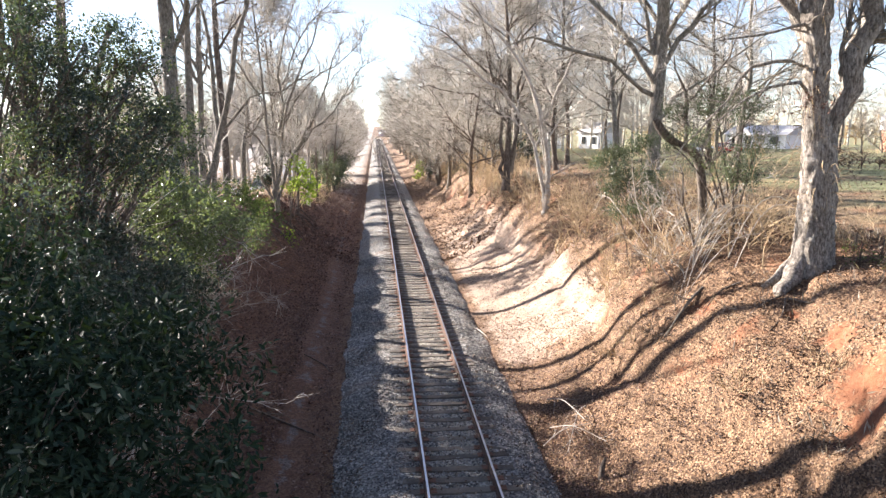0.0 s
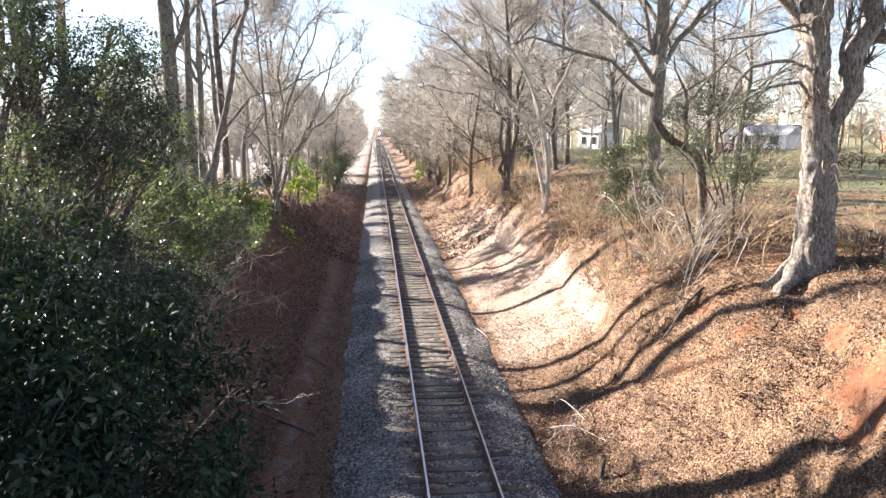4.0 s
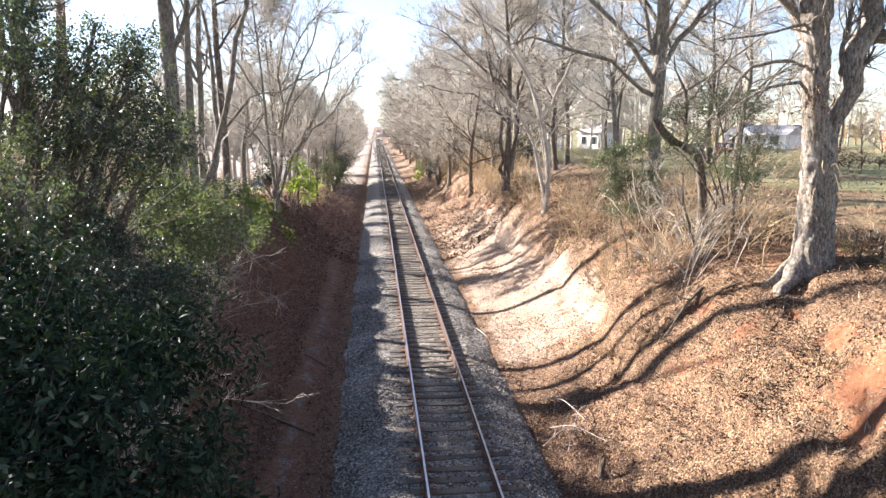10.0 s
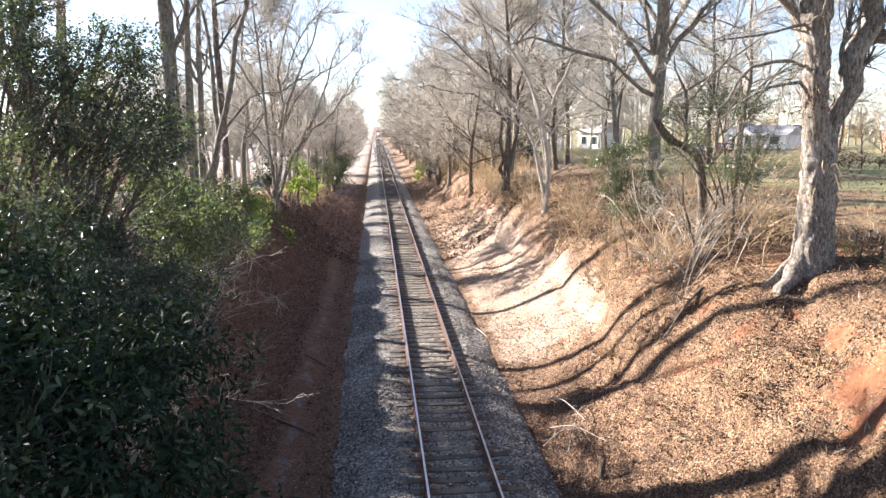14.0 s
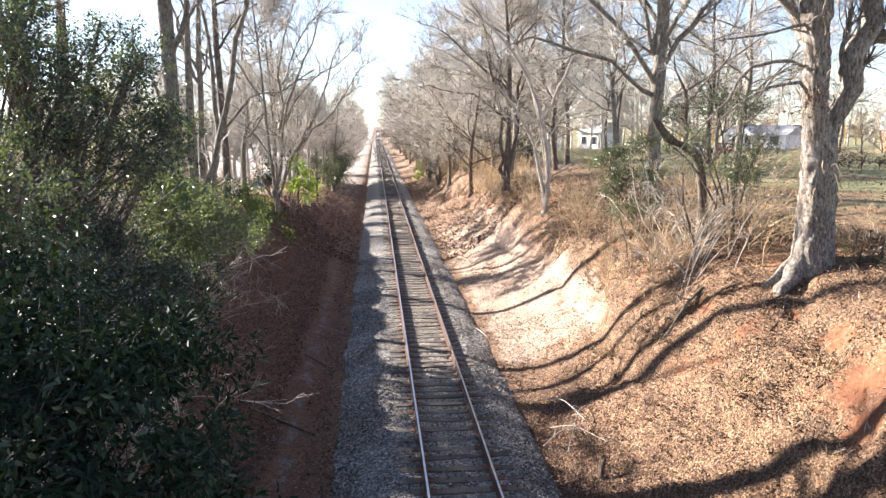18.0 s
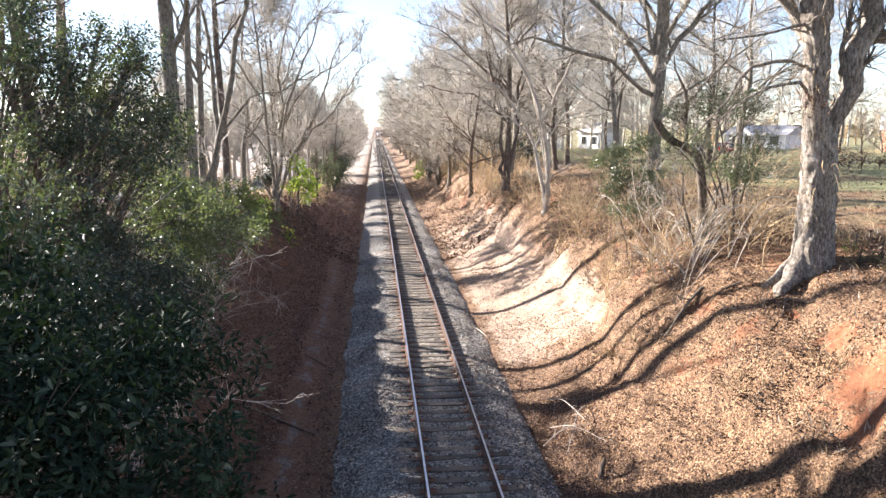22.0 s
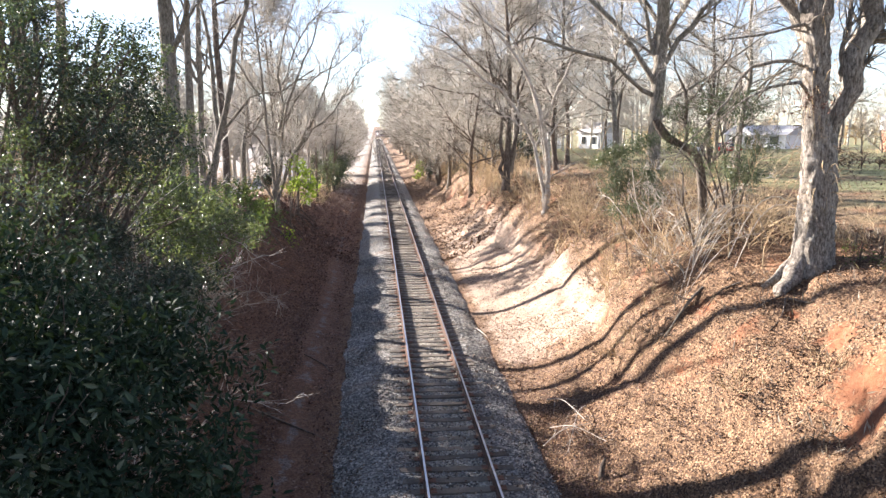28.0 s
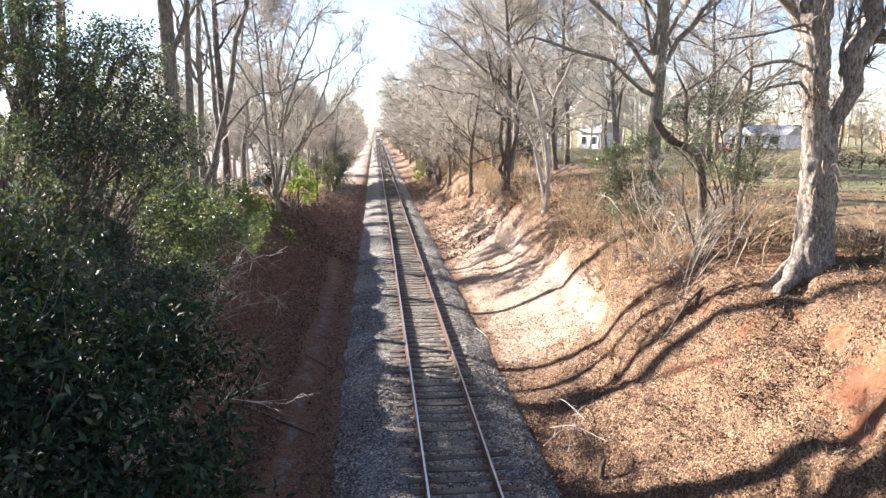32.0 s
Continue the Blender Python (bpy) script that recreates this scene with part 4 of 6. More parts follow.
# bare trees along the cutting: a few built once, then repeated
kinds = []
for k, (h, sd, lush) in enumerate(((16, 21, 1), (18, 22, 1), (15, 23, 1), (16, 24, 0), (17, 25, 0), (14, 26, 0), (15, 27, -1), (17, 28, -1), (10, 29, 2), (9, 30, 2))):
    g = random.Random(sd)
    c = [(0, 0, 0, 0.21)]
    x = y = 0
    for q in range(1, 6):
        x, y = x + g.uniform(-0.4, 0.4), y + g.uniform(-0.4, 0.4)
        c.append((x, y, h * q / 5, 0.2 * (1 - q / 5.6)))
    kinds.append(tree("bare_tree", (0, -200 - 20 * k, 0), c, [], sd, "tall bare deciduous tree beside the railway cutting", bark=(BARK, BARK_DARK, BARK)[k % 3], auto=(20, 28, 26, 13)[lush], auto_len=(3.0, 4.8) if lush == 2 else (4.5, 8.0), auto_from=(0.12, 0.12, 0.04, 0.25)[lush], spray_n=(3, 4, 3, 4)[lush],
                      branch=((6, 3.6), (8, 3.4), (6, 2.4), (6, 3.0))[lush], sprays=((6, 1.9), (7, 1.7), (5, 1.3), (6, 1.5))[lush], fine=((2, 1.2), (2, 1.1), (2, 0.9), (2, 0.9))[lush], up=0.05, group="bare trees along the cutting", thin_r=(0.019, 0.013, 0.016, 0.010)[lush], spread=(0.8, 1.35), fine_n=2))
first = set()
g = random.Random(7)


def plant(k, x, y, s=1.0):
    m = pose(x, y, ground_z(x, y) - 0.05, g.uniform(-3, 3), g.uniform(-3, 3), g.uniform(0, 360)) @ Matrix.Diagonal((s, s, s, 1))
    if k in first:
        ob = copy_thing(kinds[k], m)
    else:
        first.add(k)
        ob = kinds[k]
    ob.matrix_basis = m


NEAR = ((9.5, 50, 0, 0.9), (8.0, 59, 1, 0.85), (10, 67, 2, 0.95), (14.5, 41, 6, 0.9), (17, 34, 6, 0.85), (15, 54, 7, 0.9), (21, 44, 7, 0.85), (12.5, 47, 1, 0.85),
        (-8.5, 48, 6, 0.9), (-8.0, 58, 4, 0.85), (-7.4, 53, 6, 0.7), (-13.5, 19.0, 6, 0.7))
FAR = ((8.0, 76, 3, 1.0), (7.6, 88, 4, 0.95), (7.0, 100, 5, 1.05), (7.4, 70, 8, 0.9), (7.2, 79, 9, 0.95), (7.0, 92, 8, 1.0), (6.8, 104, 9, 1.0), (6.8, 118, 8, 1.1), (6.8, 134, 9, 1.1), (7.2, 114, 3, 1.0), (7.0, 130, 4, 1.0), (7.0, 150, 5, 1.1), (7.0, 175, 3, 1.1), (7.5, 205, 4, 1.1), (7.5, 240, 5, 1.2), (8, 285, 3, 1.2), (9, 340, 4, 1.2), (9, 410, 5, 1.2),
       (27, 56, 3, 0.9), (24, 68, 4, 0.9), (19, 76, 5, 1.0), (33, 70, 5, 0.9), (42, 66, 6, 0.9), (30, 92, 4, 1.0), (45, 100, 3, 1.0), (58, 84, 7, 0.95), (16, 95, 3, 1.0),
       (-6.5, 100, 5, 0.8), (-6.8, 118, 3, 0.8), (-6.5, 140, 4, 0.8), (-6.5, 165, 5, 0.85), (-7, 200, 3, 0.85), (-7.5, 245, 4, 0.9), (-8, 300, 5, 0.9), (-9, 370, 3, 1.0),
       (-44, 62, 7, 0.7), (-40, 82, 4, 1.0),
       (-5.6, 91, 9, 0.85), (-5.4, 103, 8, 0.8), (-5.6, 114, 9, 0.9), (-5.4, 127, 8, 0.9), (-5.4, 142, 9, 1.0), (-5.6, 160, 8, 1.0), (-5.8, 182, 9, 1.1), (-6, 210, 8, 1.1), (-6.5, 250, 9, 1.2),
       (9.4, 64, 8, 0.65), (9.0, 74, 9, 0.65), (8.8, 84, 8, 0.7), (8.4, 95, 9, 0.75), (8.0, 107, 8, 0.75), (7.6, 121, 9, 0.85), (7.2, 138, 8, 0.9), (6.6, 158, 9, 1.0), (6.8, 185, 8, 1.0), (7, 220, 9, 1.1), (7.2, 262, 8, 1.2),
       (10.5, 60, 9, 0.8), (-20, 40, 8, 0.4), (-16, 43, 9, 0.35), (-24, 47, 8, 0.5), (-18, 52, 9, 0.45), (-13.5, 50, 8, 0.3), (62, 86, 8, 0.6), (68, 90, 9, 0.6), (57, 88, 9, 0.5))
for x, y, k, s in NEAR + FAR:
    plant(k, x + g.uniform(-0.5, 0.5), y + g.uniform(-1, 1), s)


# far woods that close the view behind the houses and along the road
def far_woods(name, spots, seed, label, bark=TWIG):
    rng = np.random.default_rng(seed)
    made = []
    for x, y, h in spots:
        z = ground_z(x, y) - 0.3
        P = np.linspace((0, 0, 0), (rng.uniform(-0.8, 0.8), 0, h), 6)[None] + np.array([[[x, y, z]]])
        R = np.linspace(0.24, 0.05, 6)[None]
        a = grow(rng, P, R, 14, (h * 0.22, h * 0.42), (0.6, 1.2), 0.1, 0.2, 5, 0.2, 0.5, 0.075)
        b = grow(rng, a[0], a[1], 7, (h * 0.1, h * 0.2), (0.4, 1.0), 0.05, 0.2, 3, 0.1, 0.6, 0.05)
        c = grow(rng, b[0], b[1], 4, (h * 0.05, h * 0.1), (0.4, 1.0), 0.05, 0.2, 2, 0.1, 0.7, 0.034)
        made += [tubes(P, R, 6), tubes(*a, 4), tubes(*b, 3), tubes(*c, 3)]
    V, Q = joined(*made)
    tagged(new(name, mesh_of(name, V, [Q], bark, True)), label, "woods", kind="stuff")


g2 = random.Random(17)
WOODS = (("low brown woods closing the lawn behind the houses", [(x, 150 + 0.1 * x, 6.5) for x in np.linspace(24, 180, 60)]),
         ("far bare woods behind the houses", [(x, 134 + 0.12 * x, 15) for x in np.linspace(46, 165, 30)]),
         ("bare woods along the far lawn", [(x, 98 + 0.75 * x, 13) for x in np.linspace(10.5, 56, 44)]),
         ("far bare woods beyond the road", [(x, 62 - 0.2 * x, 9) for x in np.linspace(-80, -30, 38)]),
         ("bare woods beside the far track", [(x, 84 - 0.8 * x, 13) for x in np.linspace(-48, -10, 46)]))
for i, (label, spots) in enumerate(WOODS):
    far_woods("far_woods", [(x + g2.uniform(-3, 3), y + g2.uniform(-8, 8), h * g2.uniform(0.75, 1.2)) for x, y, h in spots], 41 + i, label, BRUSH if i == 0 else TWIG)


# ---- evergreen shrubs ----
SWAY = []


def shrub(name, at, clumps, seed, label, leaf, size, per_m3, aspect=0.4, full=False, sway=0.0, stem_r=0.05, group="", category="shrub", squash=0.8, bark=BARK_DARK, tuft=16, loose=1.5):
    """An evergreen: boughs rise from its foot to leafy branches round the points (x, y, z, radius)."""
    rng = np.random.default_rng(seed)
    fx, fy, fz = at[0], at[1], ground_z(at[0], at[1])
    root = thing(name, pose(fx, fy, fz), label, category, group)
    clumps = [(a - fx, b - fy, c - fz, r) for a, b, c, r in clumps]
    for cx, cy, cz, cr in clumps:
        c = np.array([cx, cy, cz])
        low = np.array([cx * 0.25, cy * 0.25, cz * 0.35])
        bough = spline([(low[0], low[1], low[2], stem_r), (cx * 0.6, cy * 0.6, cz * 0.75, stem_r * 0.7), (cx, cy, cz, stem_r * 0.4)], 6)
        P, R = grow(rng, bough[0][None], bough[1][None], 12, (cr * 0.8, cr * 1.5), (0.3, 1.2), 0.05, 0.2, 5, 0.55, 0.5, 0.006)
        V, Q = joined(tubes(bough[0][None] - low, bough[1][None], 6), tubes(P - low, R, 3))
        b = piece("leafy_branch", mesh_of("leafy_branch", V, [Q], bark, True), root, "", Matrix.Translation(low))
        n = int(per_m3 * 4.19 * cr ** 3 * squash)
        d = unit(rng.normal(size=(n, 3)))
        lump = 0.75 + 0.35 * np.sin(d[:, :1] * 5 + seed) * np.sin(d[:, 1:2] * 6 + cx * 3) + 0.2 * np.sin(d[:, 2:3] * 9 + cy * 5)
        # leaves stand in tufts at the ends of twigs, with gaps between the tufts
        whole = c - low + d * (rng.uniform(0.1, 1, (n, 1)) ** 0.45) * cr * lump * np.array([[1, 1, squash]])
        tufts = whole[:max(6, n // tuft)]
        own = rng.integers(0, len(tufts), n)
        away = unit(rng.normal(size=(n, 3)))
        C = tufts[own] + away * rng.uniform(0.1, 1.0, (n, 1)) * size[1] * loose
        V, T = leaf_mesh(rng, C, size, aspect, 0.25, 0.0, full, away)
        tagged(piece("foliage", mesh_of("foliage", V, [T], leaf), b), kind="stuff")
        if sway:
            SWAY.append((b, low, sway, float(rng.uniform(0, 100))))
    P, R = spline([(0, 0, -0.2, stem_r * 1.6), (0.05, 0, 0.5, stem_r * 1.3), (sum(c[0] for c in clumps) / len(clumps) * 0.25, sum(c[1] for c in clumps) / len(clumps) * 0.25, max(c[2] for c in clumps) * 0.5, stem_r)], 8)
    V, Q = tubes(P[None], R[None], 9)
    piece("stem", mesh_of("stem", V, [Q], bark, True), root)
    return root

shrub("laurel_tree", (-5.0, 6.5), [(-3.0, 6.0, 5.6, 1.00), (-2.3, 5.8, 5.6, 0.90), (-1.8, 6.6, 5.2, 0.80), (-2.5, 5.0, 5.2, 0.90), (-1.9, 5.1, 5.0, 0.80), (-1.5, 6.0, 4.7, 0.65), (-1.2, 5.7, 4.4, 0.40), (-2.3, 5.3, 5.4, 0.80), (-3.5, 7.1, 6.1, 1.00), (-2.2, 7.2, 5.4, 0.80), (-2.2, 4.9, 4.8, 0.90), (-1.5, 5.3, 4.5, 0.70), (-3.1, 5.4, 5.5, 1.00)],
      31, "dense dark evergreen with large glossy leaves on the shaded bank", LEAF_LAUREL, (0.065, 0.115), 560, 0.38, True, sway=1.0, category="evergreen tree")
# darker leaf colour here and lighter LEAF_GLINT beyond stand in for shade and sun
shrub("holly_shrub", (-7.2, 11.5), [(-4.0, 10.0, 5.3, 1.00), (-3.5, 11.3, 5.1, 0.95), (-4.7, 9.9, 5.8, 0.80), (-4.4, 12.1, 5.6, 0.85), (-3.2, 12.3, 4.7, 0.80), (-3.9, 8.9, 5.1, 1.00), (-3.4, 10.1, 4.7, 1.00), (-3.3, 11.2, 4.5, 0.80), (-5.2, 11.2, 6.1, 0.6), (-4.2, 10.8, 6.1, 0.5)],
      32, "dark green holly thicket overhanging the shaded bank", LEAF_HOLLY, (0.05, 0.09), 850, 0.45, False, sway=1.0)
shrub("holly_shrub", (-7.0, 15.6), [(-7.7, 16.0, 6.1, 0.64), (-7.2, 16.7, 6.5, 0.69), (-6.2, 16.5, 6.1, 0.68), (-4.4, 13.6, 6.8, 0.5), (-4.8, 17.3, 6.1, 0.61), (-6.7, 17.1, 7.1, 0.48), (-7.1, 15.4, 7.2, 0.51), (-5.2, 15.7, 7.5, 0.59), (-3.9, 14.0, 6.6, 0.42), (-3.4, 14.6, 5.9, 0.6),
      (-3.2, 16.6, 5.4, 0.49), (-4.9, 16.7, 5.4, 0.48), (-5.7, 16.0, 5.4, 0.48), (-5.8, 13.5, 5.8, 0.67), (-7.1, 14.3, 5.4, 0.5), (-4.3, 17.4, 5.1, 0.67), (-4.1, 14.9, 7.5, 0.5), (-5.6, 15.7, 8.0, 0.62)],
      44, "straggling holly shrub, leaf colour paled for sun and glints", LEAF_GLINT, (0.06, 0.10), 620, 0.5, sway=1.2, stem_r=0.03)
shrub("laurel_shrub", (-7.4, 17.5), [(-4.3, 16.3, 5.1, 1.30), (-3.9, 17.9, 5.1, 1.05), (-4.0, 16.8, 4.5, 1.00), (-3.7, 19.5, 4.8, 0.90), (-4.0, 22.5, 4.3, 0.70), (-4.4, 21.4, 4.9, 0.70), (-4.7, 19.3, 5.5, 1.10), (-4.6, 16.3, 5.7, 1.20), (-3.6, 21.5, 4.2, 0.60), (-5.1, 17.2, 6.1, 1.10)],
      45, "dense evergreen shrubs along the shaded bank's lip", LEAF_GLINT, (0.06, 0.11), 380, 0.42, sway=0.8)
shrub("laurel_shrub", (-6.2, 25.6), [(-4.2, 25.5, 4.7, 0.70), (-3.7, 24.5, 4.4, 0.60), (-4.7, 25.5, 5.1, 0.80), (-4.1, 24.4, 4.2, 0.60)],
      46, "green shrub on the bank's lip, leaf colour lightened for sun", LEAF_LIT, (0.08, 0.13), 520, 0.42, sway=0.6, stem_r=0.03)
# LEAF_MID carries painted sun and glints in these two hollies
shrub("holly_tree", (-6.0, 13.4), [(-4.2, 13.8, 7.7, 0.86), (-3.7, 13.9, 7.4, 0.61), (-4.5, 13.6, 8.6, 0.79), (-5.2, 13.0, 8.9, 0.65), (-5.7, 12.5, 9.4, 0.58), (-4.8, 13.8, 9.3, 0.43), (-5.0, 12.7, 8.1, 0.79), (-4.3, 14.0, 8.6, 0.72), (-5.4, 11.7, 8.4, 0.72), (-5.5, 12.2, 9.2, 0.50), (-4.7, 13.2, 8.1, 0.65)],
      33, "tall holly tree, small leaves with glints in their colour", LEAF_MID, (0.045, 0.08), 800, 0.5, sway=1.4, stem_r=0.08, category="evergreen tree")
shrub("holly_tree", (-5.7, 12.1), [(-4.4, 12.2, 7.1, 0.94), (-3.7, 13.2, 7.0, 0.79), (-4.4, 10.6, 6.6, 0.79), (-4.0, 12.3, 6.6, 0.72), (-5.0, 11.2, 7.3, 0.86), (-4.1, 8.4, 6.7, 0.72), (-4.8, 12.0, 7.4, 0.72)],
      37, "thin straggling holly, leaf colour lightened for sun", LEAF_MID, (0.045, 0.08), 600, 0.5, sway=1.2, stem_r=0.05, category="evergreen tree")
shrub("privet_bush", (9.5, 24.8), [(8.4, 24.2, 6.6, 0.73), (9.4, 24.5, 6.9, 0.73), (8.3, 23.5, 5.8, 0.79), (9.4, 23.8, 5.8, 0.73), (8.1, 23.7, 5.4, 0.61), (8.7, 23.1, 4.8, 0.67), (9.4, 23.1, 5.1, 0.61), (8.1, 23.2, 4.7, 0.55), (7.9, 24.3, 6.3, 0.61)],
      34, "dull green privet bush on the bank", LEAF_PRIVET, (0.06, 0.11), 980, 0.4, sway=0.4, stem_r=0.022)
shrub("evergreen_bush", (9.9, 18.8), [(9.2, 18.9, 8.1, 0.90), (8.3, 19.3, 7.9, 0.70), (9.9, 18.5, 8.0, 0.90), (9.3, 17.7, 6.4, 0.90), (10.3, 18.3, 7.0, 0.80), (8.5, 18.1, 7.2, 0.70), (10.1, 18.4, 6.1, 0.70), (8.1, 19.4, 7.1, 0.60)],
      35, "straggling dull green evergreen behind the crooked trunk", LEAF_PRIVET, (0.05, 0.09), 640, 0.4, sway=0.5, stem_r=0.03)
shrub("sunlit_bush", (-5.0, 41.5), [(-4.5, 41.6, 5.2, 0.50), (-4.0, 41.6, 4.8, 0.50), (-4.5, 41.7, 4.2, 0.60), (-3.8, 41.6, 4.1, 0.60), (-3.95, 41.5, 3.4, 0.50), (-4.9, 41.8, 3.9, 0.40)],
      36, "bright yellow-green bush in the sun on the bank lip", LEAF_BRIGHT, (0.14, 0.25), 260, 0.5, stem_r=0.03)
# three shrubs added as blockers, set so their shadow covers near track and ditch
shrub("laurel_shrub", (-7.8, 20.6), [(-6.9, 18.6, 4.5, 0.96), (-6.7, 19.7, 4.5, 0.99), (-7.3, 20.7, 4.4, 0.99), (-6.9, 21.8, 4.5, 0.84), (-7.0, 22.8, 4.3, 0.92)],
      47, "dark evergreen shrub on the bank's lip, added to shade the track", LEAF_MID, (0.07, 0.12), 480, 0.42, sway=0.6, stem_r=0.03)
shrub("laurel_shrub", (-7.8, 26.0), [(-7.0, 23.8, 4.2, 0.86), (-7.1, 24.9, 4.5, 0.96), (-7.2, 26.0, 4.5, 0.84), (-6.9, 27.1, 4.2, 0.82), (-6.8, 28.2, 4.3, 0.86)],
      48, "dark evergreen shrub on the bank's lip, added to shade the track", LEAF_MID, (0.07, 0.12), 400, 0.42, sway=0.6, stem_r=0.03)
shrub("holly_shrub", (-8.0, 25.5), [(-7.0, 22.4, 4.9, 0.7), (-7.3, 23.4, 4.7, 0.7), (-7.3, 24.3, 4.6, 0.6), (-7.1, 25.3, 4.7, 0.6), (-7.1, 26.3, 4.5, 0.6), (-7.1, 27.2, 4.4, 0.6)],
      49, "dark holly shrub above the bank's lip, added to shade the ditch", LEAF_MID, (0.07, 0.12), 750, 0.45, sway=0.7, stem_r=0.04)
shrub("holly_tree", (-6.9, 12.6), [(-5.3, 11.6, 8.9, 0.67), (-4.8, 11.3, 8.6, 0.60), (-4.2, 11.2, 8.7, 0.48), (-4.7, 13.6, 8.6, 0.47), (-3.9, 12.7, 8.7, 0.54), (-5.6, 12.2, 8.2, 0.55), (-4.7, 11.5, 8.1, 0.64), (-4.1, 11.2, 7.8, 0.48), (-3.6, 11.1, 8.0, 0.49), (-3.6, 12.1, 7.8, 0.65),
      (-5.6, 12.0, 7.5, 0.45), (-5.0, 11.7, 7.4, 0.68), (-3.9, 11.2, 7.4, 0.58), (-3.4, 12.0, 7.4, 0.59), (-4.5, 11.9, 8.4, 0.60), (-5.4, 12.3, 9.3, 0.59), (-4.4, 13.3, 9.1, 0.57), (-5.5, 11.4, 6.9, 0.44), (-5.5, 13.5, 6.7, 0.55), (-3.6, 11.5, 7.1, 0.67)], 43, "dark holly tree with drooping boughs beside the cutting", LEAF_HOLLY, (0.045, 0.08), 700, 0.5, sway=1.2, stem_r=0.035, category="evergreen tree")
# low blocker added to shade the track but leave the far bank in sun
shrub("laurel_shrub", (-7.0, 22.5), [(-5.8, 19.5, 3.6, 0.8), (-5.9, 21.0, 3.5, 0.8), (-6.0, 22.5, 3.5, 0.8), (-6.1, 24.0, 3.6, 0.8), (-6.2, 25.5, 3.6, 0.7)], 42, "low dark evergreen shrub added to shade the near track", LEAF_MID, (0.07, 0.12), 480, 0.42, sway=0.6, stem_r=0.03)
# two hollies outside the view, added to throw shade on the near bank
shrub("holly_tree", (-10.2, 10.8), [(-9.6, 10.6, 6.0, 1.6), (-10.8, 11.6, 7.4, 1.6), (-9.4, 11.4, 8.4, 1.4), (-10.6, 9.4, 8.6, 1.4), (-9.8, 10.4, 9.8, 1.2), (-10.0, 12.6, 6.4, 1.4)],
      38, "unseen dense holly tree added to shade the near bank", LEAF_HOLLY, (0.07, 0.12), 420, 0.5, stem_r=0.09, category="evergreen tree")
shrub("holly_tree", (-9.4, 7.2), [(-8.8, 7.4, 5.6, 1.5), (-9.8, 7.8, 7.0, 1.5), (-8.8, 8.4, 7.8, 1.4), (-9.8, 6.4, 8.2, 1.3), (-9.2, 7.4, 9.2, 1.2)],
      39, "unseen dense holly tree added to shade the near bank", LEAF_HOLLY, (0.07, 0.12), 420, 0.5, stem_r=0.09, category="evergreen tree")
for i, (x, y, r) in enumerate(((-6.4, 78, 0.9), (-6.0, 86, 1.1), (-6.0, 99, 1.5), (-5.8, 116, 1.8), (-9.5, 64, 1.2), (7.0, 93, 0.9), (12.5, 58, 1.2), (-4.7, 72, 1.1), (-4.6, 80, 1.5), (-4.9, 90, 1.7), (-5.4, 60, 1.0), (-5.6, 67, 1.3))):
    z = ground_z(x, y)
    shrub("evergreen_bush", (x, y), [(x, y, z + r, r), (x + 0.5 * r, y, z + 1.9 * r, 0.8 * r), (x - 0.6 * r, y + 0.4, z + 1.5 * r, 0.8 * r), (x, y, z + 2.6 * r, 0.6 * r)],
          80 + i, "dark green evergreen bush beside the far track", LEAF_HOLLY if i < 7 else LEAF_PRIVET, (0.16, 0.28), 70, 0.5, stem_r=0.05)
shrub("light_bush", (5.7, 95.0), [(5.6, 95.0, 1.2, 0.7), (5.9, 95.2, 2.0, 0.6), (5.5, 94.8, 0.8, 0.6)], 91, "light-green bush at the foot of the far slope", LEAF_BRIGHT, (0.2, 0.35), 90, 0.5, stem_r=0.03)
shrub("evergreen_bush", (6.3, 84.0), [(6.3, 84.0, 2.2, 0.8), (6.2, 84.0, 3.2, 0.7)], 92, "dark evergreen bush on the far slope", LEAF_HOLLY, (0.16, 0.28), 90, 0.5, stem_r=0.04)
shrub("young_plant", (-4.6, 37.6), [(-4.6, 37.6, 1.75, 0.42), (-4.3, 37.5, 1.5, 0.3), (-4.9, 37.8, 1.45, 0.3)], 90, "small light-green plant on the shaded bank", LEAF_BRIGHT, (0.10, 0.18), 260, 0.5, stem_r=0.02)

# ---- road behind the left bank ----
rx = np.array([-18.2, -18.0, -12.2, -12.0])
ry = axis((-60, 200, 4), (200, 600, 40))
RX, RY = np.meshgrid(rx, ry)
RZ = np.maximum(height(-12.0, RY), height(-18.0, RY)) + np.array([[-0.3, 0.08, 0.08, -0.3]])
ij = (np.arange(len(ry) - 1)[:, None] * 4 + np.arange(3)[None]).reshape(-1, 1)
tagged(new("road", mesh_of("road", np.stack([RX, RY, RZ], -1).reshape(-1, 3), [ij + np.array([[0, 1, 5, 4]])], ASPHALT)), "grey asphalt road behind the trees", "road", kind="structure")

